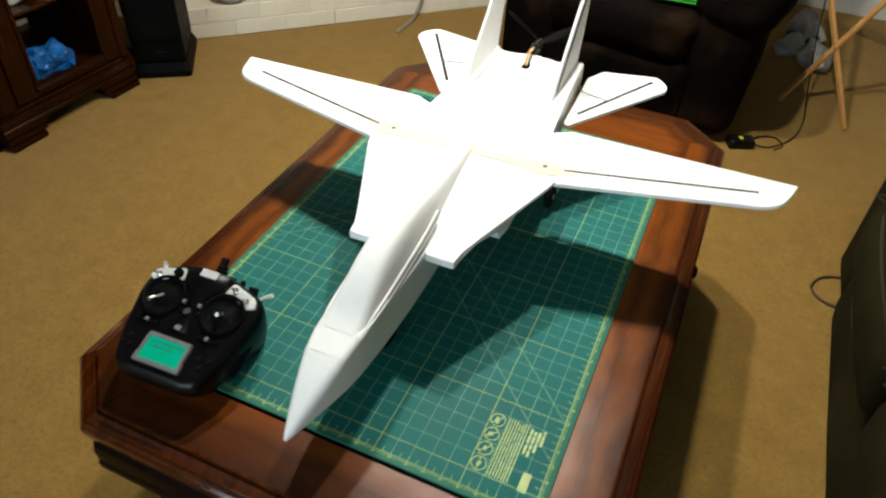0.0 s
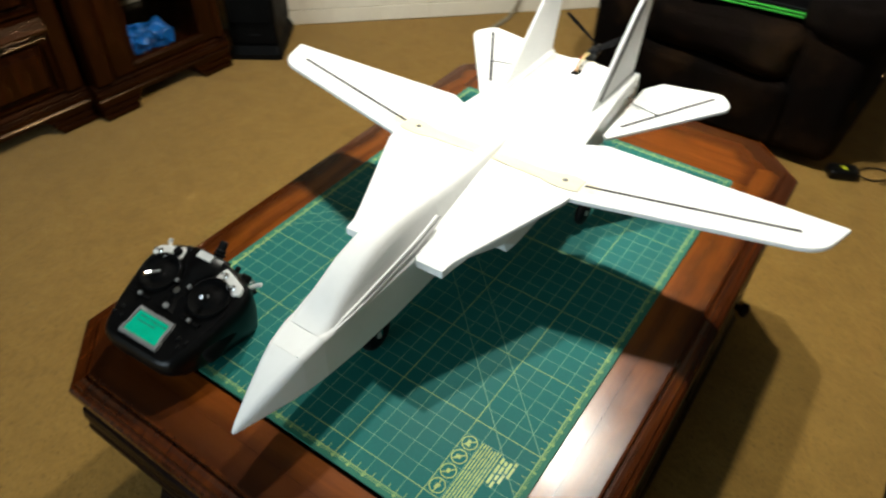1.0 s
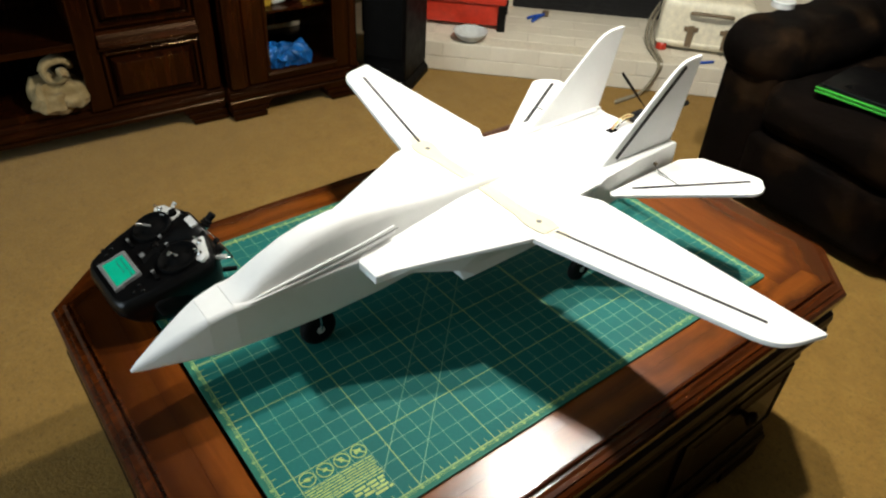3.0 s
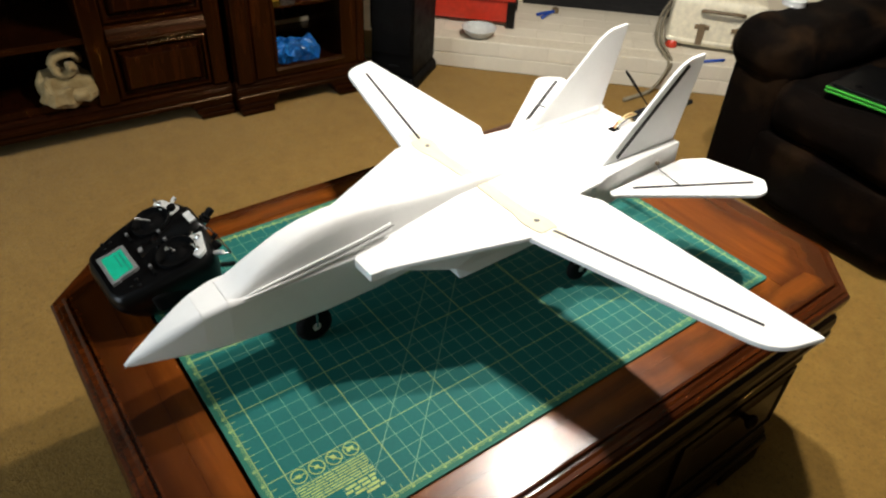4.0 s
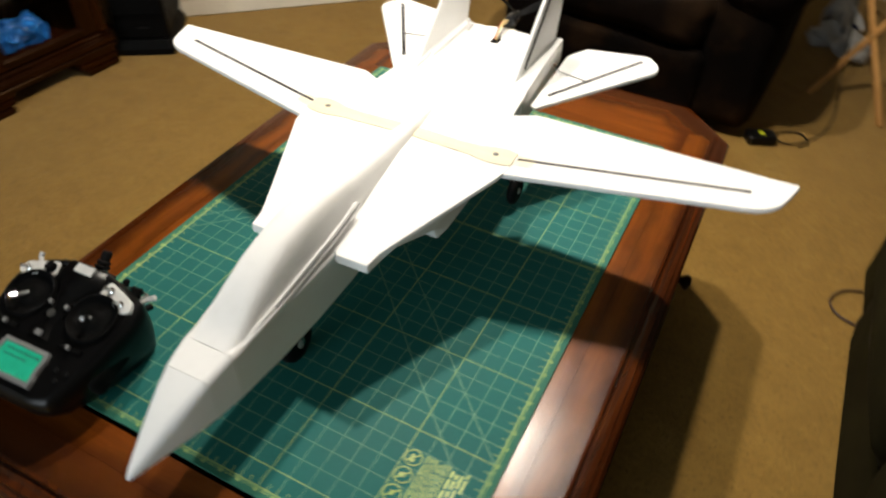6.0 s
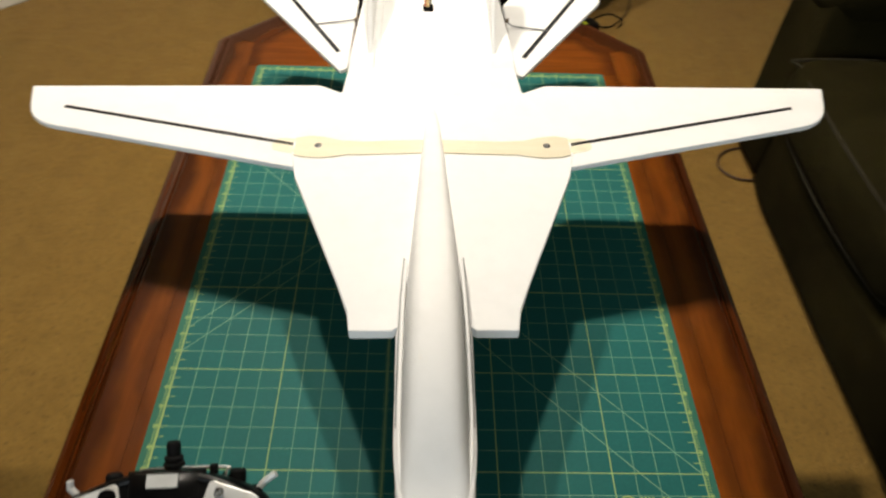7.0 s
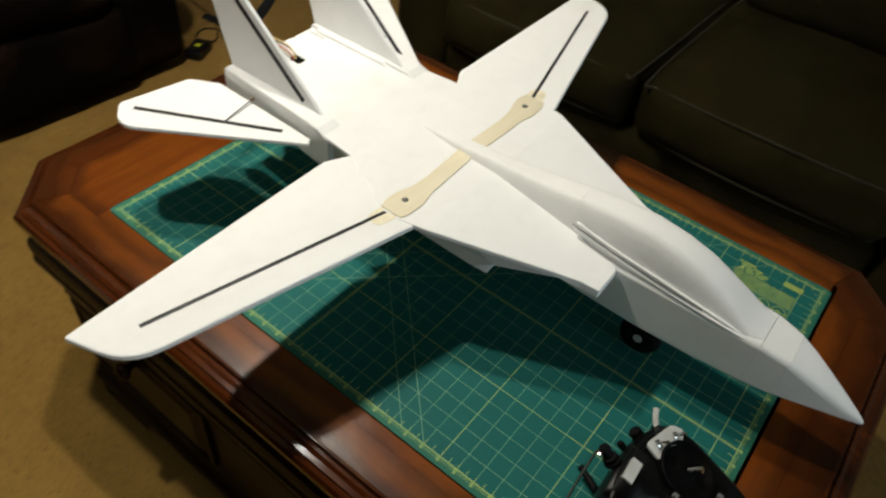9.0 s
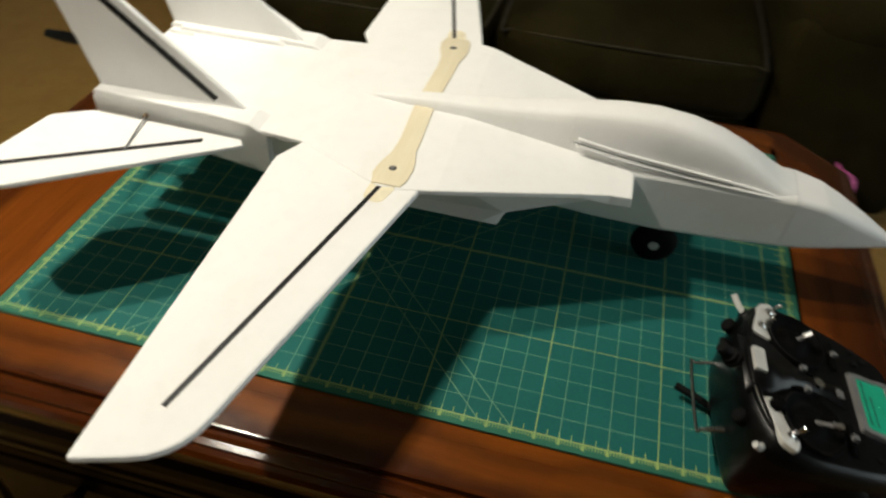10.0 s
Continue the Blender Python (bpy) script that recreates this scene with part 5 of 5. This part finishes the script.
bowl = thing("bowl", on_hearth(0.18, 0.050), "small white ceramic bowl on the hearth", "bowl")
part("bowl_body", lathe([(0.038, 0.0), (0.041, 0.004), (0.064, 0.020), (0.073, 0.036), (0.076, 0.042), (0.072, 0.042), (0.061, 0.024), (0.034, 0.009), (0.002, 0.008)], 32), "ceramic", bowl, smooth=True)
stool = thing("step_stool", on_hearth(0.16, 0.34, 0), "red plastic low table with dark square legs", "stool")
part("stool_top", boxes((-0.24, 0.16, -0.16, 0.12, 0.115, 0.15)), "red", stool, bevel=0.008)
part("stool_apron", boxes((-0.23, 0.13, -0.145, -0.12, 0.02, 0.115)), "red", stool, bevel=0.003)
for x, y in ((-0.22, -0.14), (0.145, -0.145), (-0.22, 0.10), (0.145, 0.10)):
    part("leg", boxes((x - 0.018, x + 0.018, y - 0.018, y + 0.018, 0.0, 0.115)), "black", stool, bevel=0.003)
clamp = thing("blue_clamp", on_hearth(0.48, 0.41, 52), "blue plastic spring clamp lying on the hearth", "clamp")
part("jaw", tube(smooth_line([(-0.07, -0.01, 0.008), (-0.02, 0.0, 0.012), (0.05, 0.012, 0.010)]), 0.008, 8, r1=0.006), "blue_plain", clamp, smooth=True)
part("jaw", tube(smooth_line([(-0.06, 0.03, 0.008), (-0.01, 0.02, 0.012), (0.05, 0.006, 0.010)]), 0.007, 8, r1=0.005), "blue_plain", clamp, smooth=True)
part("spring", lathe([(0.004, 0), (0.016, 0.0), (0.016, 0.022), (0.004, 0.022)], 16, Matrix.Translation((0.052, 0.012, 0.0))), "brown", clamp)
pen = part("blue_pen", tube([(-0.05, 0, 0.006), (0.04, 0.004, 0.006), (0.06, 0.005, 0.006)], 0.006, 10), "blue_plain", smooth=True)
pen.matrix_basis = on_hearth(1.17, 0.030, 20)
tagged(pen, "blue pen lying on the hearth's edge", "pen")
tool = thing("tool_case", on_hearth(1.175, 0.212, -6), "cream plastic tool case with brown latches, standing on the hearth", "tool case")
part("case_body", soft_box(-0.18, 0.20, -0.07, 0.09, 0.015, 0.22, 0.025, 0.004, 10), "cream", tool, smooth=True)
part("case_rim", soft_box(-0.185, 0.205, -0.078, 0.098, 0.030, 0.050, 0.008, 0.0, 8), "cream", tool, smooth=True)
for x in (-0.05, 0.10):
    part("latch", boxes((x - 0.014, x + 0.014, -0.084, -0.070, 0.03, 0.12), (x - 0.03, x + 0.03, -0.080, -0.070, 0.095, 0.115)), "brown", tool, bevel=0.003)
part("case_handle", tube(smooth_line([(-0.06, -0.072, 0.17), (-0.05, -0.10, 0.18), (0.09, -0.10, 0.18), (0.10, -0.072, 0.17)], 5), 0.008, 8), "brown", tool, smooth=True)
part("red_foot", lathe([(0.020, 0.0), (0.024, 0.004), (0.022, 0.026), (0.018, 0.032)], 18, Matrix.Translation((-0.155, -0.060, 0.0))), "red", tool, "red round foot")
part("foot", lathe([(0.018, 0.0), (0.018, 0.018)], 12, Matrix.Translation((0.16, -0.03, 0.0))), "brown", tool)
part("foot", lathe([(0.018, 0.0), (0.018, 0.018)], 12, Matrix.Translation((0.16, 0.06, 0.0))), "brown", tool)
part("foot", lathe([(0.018, 0.0), (0.018, 0.018)], 12, Matrix.Translation((-0.14, 0.06, 0.0))), "brown", tool)


strap = thing("strap", None, "grey webbing strap hanging over the hearth's edge", "strap")
for du, dv, lift in ((0.0, 0.0, 0.0), (0.026, 0.012, 0.006)):
    run = [(1.03, 0.50, HH + 0.10), (0.97, 0.34, HH + 0.06), (0.955, 0.19, HH + 0.012), (0.97, 0.06, HH + 0.010), (0.99, -0.008, HH - 0.010), (0.98, -0.018, 0.07), (0.93, -0.06, 0.012), (0.86, -0.13, 0.007), (0.82, -0.17, 0.007)]
    part("strand", tube(smooth_line([H(u + du * (1 - k / 8), v + dv, z + lift * (1 - k / 8)) for k, (u, v, z) in enumerate(run)], 8), 0.0066, 8), "strap", strap, smooth=True)

# ---- folding wooden stand, bags and wires by the back wall ----
stand = thing("folding_tray_stand", pose(0.72, 1.862, 0), "pale orange wooden folding stand with crossed legs", "folding table")


def slat(a, b, w=0.021, t=0.013):
    """A straight squared leg between two points."""
    a, b = Vector(a), Vector(b)
    d = (b - a).normalized()
    u = d.cross(Vector((0.9, 0.43, 0.0))).normalized()
    v = d.cross(u)
    return loft([[p + u * i * w / 2 + v * j * t / 2 for i, j in ((-1, -1), (1, -1), (1, 1), (-1, 1))] for p in (a, b)])


part("leg", slat((0.120, -0.157, 0.0), (-0.195, 0.262, 0.60)), "pine", stand, bevel=0.002)
part("leg", slat((-0.118, -0.040, 0.0), (0.196, 0.060, 0.60)), "pine", stand, bevel=0.002)
part("pivot", lathe([(0.006, -0.024), (0.006, 0.024)], 12, Matrix.Translation((0.0, 0.002, 0.225)) @ Matrix.Rotation(radians(90), 4, "X")), "chrome", stand)
part("cross_bar", slat((-0.200, 0.256, 0.590), (0.200, 0.054, 0.590)), "pine", stand, bevel=0.002)
for k, (x, y, r) in enumerate(((0.702, 2.165, 0.048), (0.655, 2.43, 0.058), (0.605, 2.26, 0.042))):
    b = part("plastic_bag", soft_box(-r, r, -r * 0.8, r * 0.8, 0.0, r * 1.5, r * 0.4, 0.01, 16, 0.045, 50 + k, 16.0), "bag", smooth=False)
    b.matrix_basis = pose(x, y, 0.012, 0, 0, 40 * k)
    tagged(b, "crumpled white plastic bag on the carpet", "bag", "bags by the wall")
blue_cloth = part("blue_packet", soft_box(-0.05, 0.05, -0.03, 0.03, 0.0, 0.04, 0.012, 0.0, 10, 0.02, 71, 18.0), "navy", smooth=False)
blue_cloth.matrix_basis = pose(0.660, 2.375, 0.012, 0, 0, 20)
tagged(blue_cloth, "small dark blue packet among the bags", "packet")
chg = thing("power_adapter", pose(0.500, 1.405, 0, 0, 0, 25), "small black power adapter with a bright yellow sticker", "power adapter")
part("adapter_body", soft_box(-0.045, 0.045, -0.028, 0.028, 0.0, 0.032, 0.008, 0.0, 6), "black", chg, smooth=True)
part("sticker", boxes((-0.008, 0.006, -0.010, 0.008, 0.0322, 0.0330)), "acid", chg, "bright yellow sticker")
cord = part("black_cable", tube(smooth_line([(0.535, 1.420, 0.012), (0.60, 1.440, 0.004), (0.672, 1.545, 0.004), (0.700, 1.70, 0.004), (0.690, 1.84, 0.05), (0.655, 1.98, 0.24), (0.63, 2.10, 0.48)]), 0.0026, 8), "rubber", smooth=True)
tagged(cord, "thin black power cord curving over the carpet", "cord")
cord2 = part("black_cable", tube(smooth_line([(0.530, 1.425, 0.006), (0.555, 1.49, 0.004), (0.610, 1.515, 0.004), (0.640, 1.47, 0.004), (0.615, 1.428, 0.004)]), 0.0026, 8), "rubber", smooth=True)
tagged(cord2, "small loop of black cord on the carpet", "cord")
loop = part("cable_loop", tube(smooth_line([(0.89, 0.82, 0.006), (0.83, 0.825, 0.005), (0.785, 0.800, 0.005), (0.764, 0.752, 0.005), (0.785, 0.712, 0.005), (0.83, 0.697, 0.006), (0.90, 0.70, 0.008)]), 0.0030, 8), "cable", smooth=True)
tagged(loop, "loop of brown cable on the carpet beside the couch", "cable")
pinkb = part("hair_bow", soft_box(-0.03, 0.03, -0.02, 0.02, 0.0, 0.045, 0.015, 0.0, 10, 0.03, 60, 30.0), "pink", smooth=False)
pinkb.matrix_basis = pose(0.760, -0.765, 0.140)
tagged(pinkb, "crumpled pink ribbon bow pinned to the couch arm", "ribbon")

# ---- ceiling lamp, out of view over the table's far end: two bulbs, opaque bell shades added to keep light off the ceiling ----
mx, my = (BULBS[0][0] + BULBS[1][0]) / 2, BULBS[0][1]
lamp = thing("ceiling_lamp", pose(mx, my, 0), "unseen ceiling lamp with two bulbs in assumed downward bell shades", "ceiling lamp")
part("rod", tube([(0, 0, 2.10), (0, 0, 2.44)], 0.012, 10), "chrome", lamp)
part("canopy_plate", lathe([(0.001, 2.42), (0.05, 2.43), (0.06, 2.449)], 20), "chrome", lamp)
for bx, by, bz in BULBS:
    m = Matrix.Translation((bx - mx, 0, bz))
    arm = part("arm", tube([(0, 0, 2.11), ((bx - mx) * 0.9, 0, 2.11), (bx - mx, 0, 2.08)], 0.007, 8), "chrome", lamp)
    part("shade", lathe([(0.014, 0.115), (0.030, 0.110), (0.052, 0.080), (0.072, 0.030), (0.085, -0.012), (0.082, -0.012), (0.069, 0.030), (0.049, 0.078), (0.028, 0.106), (0.012, 0.110)], 24, m), "ceramic", arm, "assumed white bell shade, keeping light off the ceiling")

# ---- hearth bricks, each its own piece ----
random.seed(12)
meshes = {}


def brick_mesh(kind, sx, sy, sz):
    if kind not in meshes:
        bm = bmesh.new()
        e = 0.0025
        loft([[(-sx / 2 + e, -sy / 2 + e, 0), (sx / 2 - e, -sy / 2 + e, 0), (sx / 2 - e, sy / 2 - e, 0), (-sx / 2 + e, sy / 2 - e, 0)],
              [(-sx / 2, -sy / 2, e), (sx / 2, -sy / 2, e), (sx / 2, sy / 2, e), (-sx / 2, sy / 2, e)],
              [(-sx / 2, -sy / 2, sz - e), (sx / 2, -sy / 2, sz - e), (sx / 2, sy / 2, sz - e), (-sx / 2, sy / 2, sz - e)],
              [(-sx / 2 + e, -sy / 2 + e, sz), (sx / 2 - e, -sy / 2 + e, sz), (sx / 2 - e, sy / 2 - e, sz), (-sx / 2 + e, sy / 2 - e, sz)]], bm=bm)
        bmesh.ops.recalc_face_normals(bm, faces=bm.faces[:])
        me = bpy.data.meshes.new("brick")
        bm.to_mesh(me)
        bm.free()
        me.materials.append(M["brick"])
        meshes[kind] = me
    return meshes[kind]


for row, z in enumerate((0.002, 0.0658)):
    x = -0.35 + 0.105 * row
    while x < LEN - 0.1:
        b = new("brick", brick_mesh("front", 0.2066, 0.095, 0.0622))
        b.parent = hearth
        b.matrix_basis = pose(x + random.uniform(-0.001, 0.001), 0.046 + random.uniform(-0.003, 0.001), z + 0.0, 0, 0, random.uniform(-0.4, 0.4))
        x += 0.209
for j in range(4):
    y = 0.1465 + 0.104 * j
    x = -0.30 + 0.10 * (j % 2)
    while x < LEN - 0.1:
        b = new("brick", brick_mesh("cap", 0.2082, 0.1034, 0.014))
        b.parent = hearth
        b.matrix_basis = pose(x, y, HH - 0.0138 + random.uniform(-0.0006, 0.0004), 0, 0, random.uniform(-0.3, 0.3))
        x += 0.209
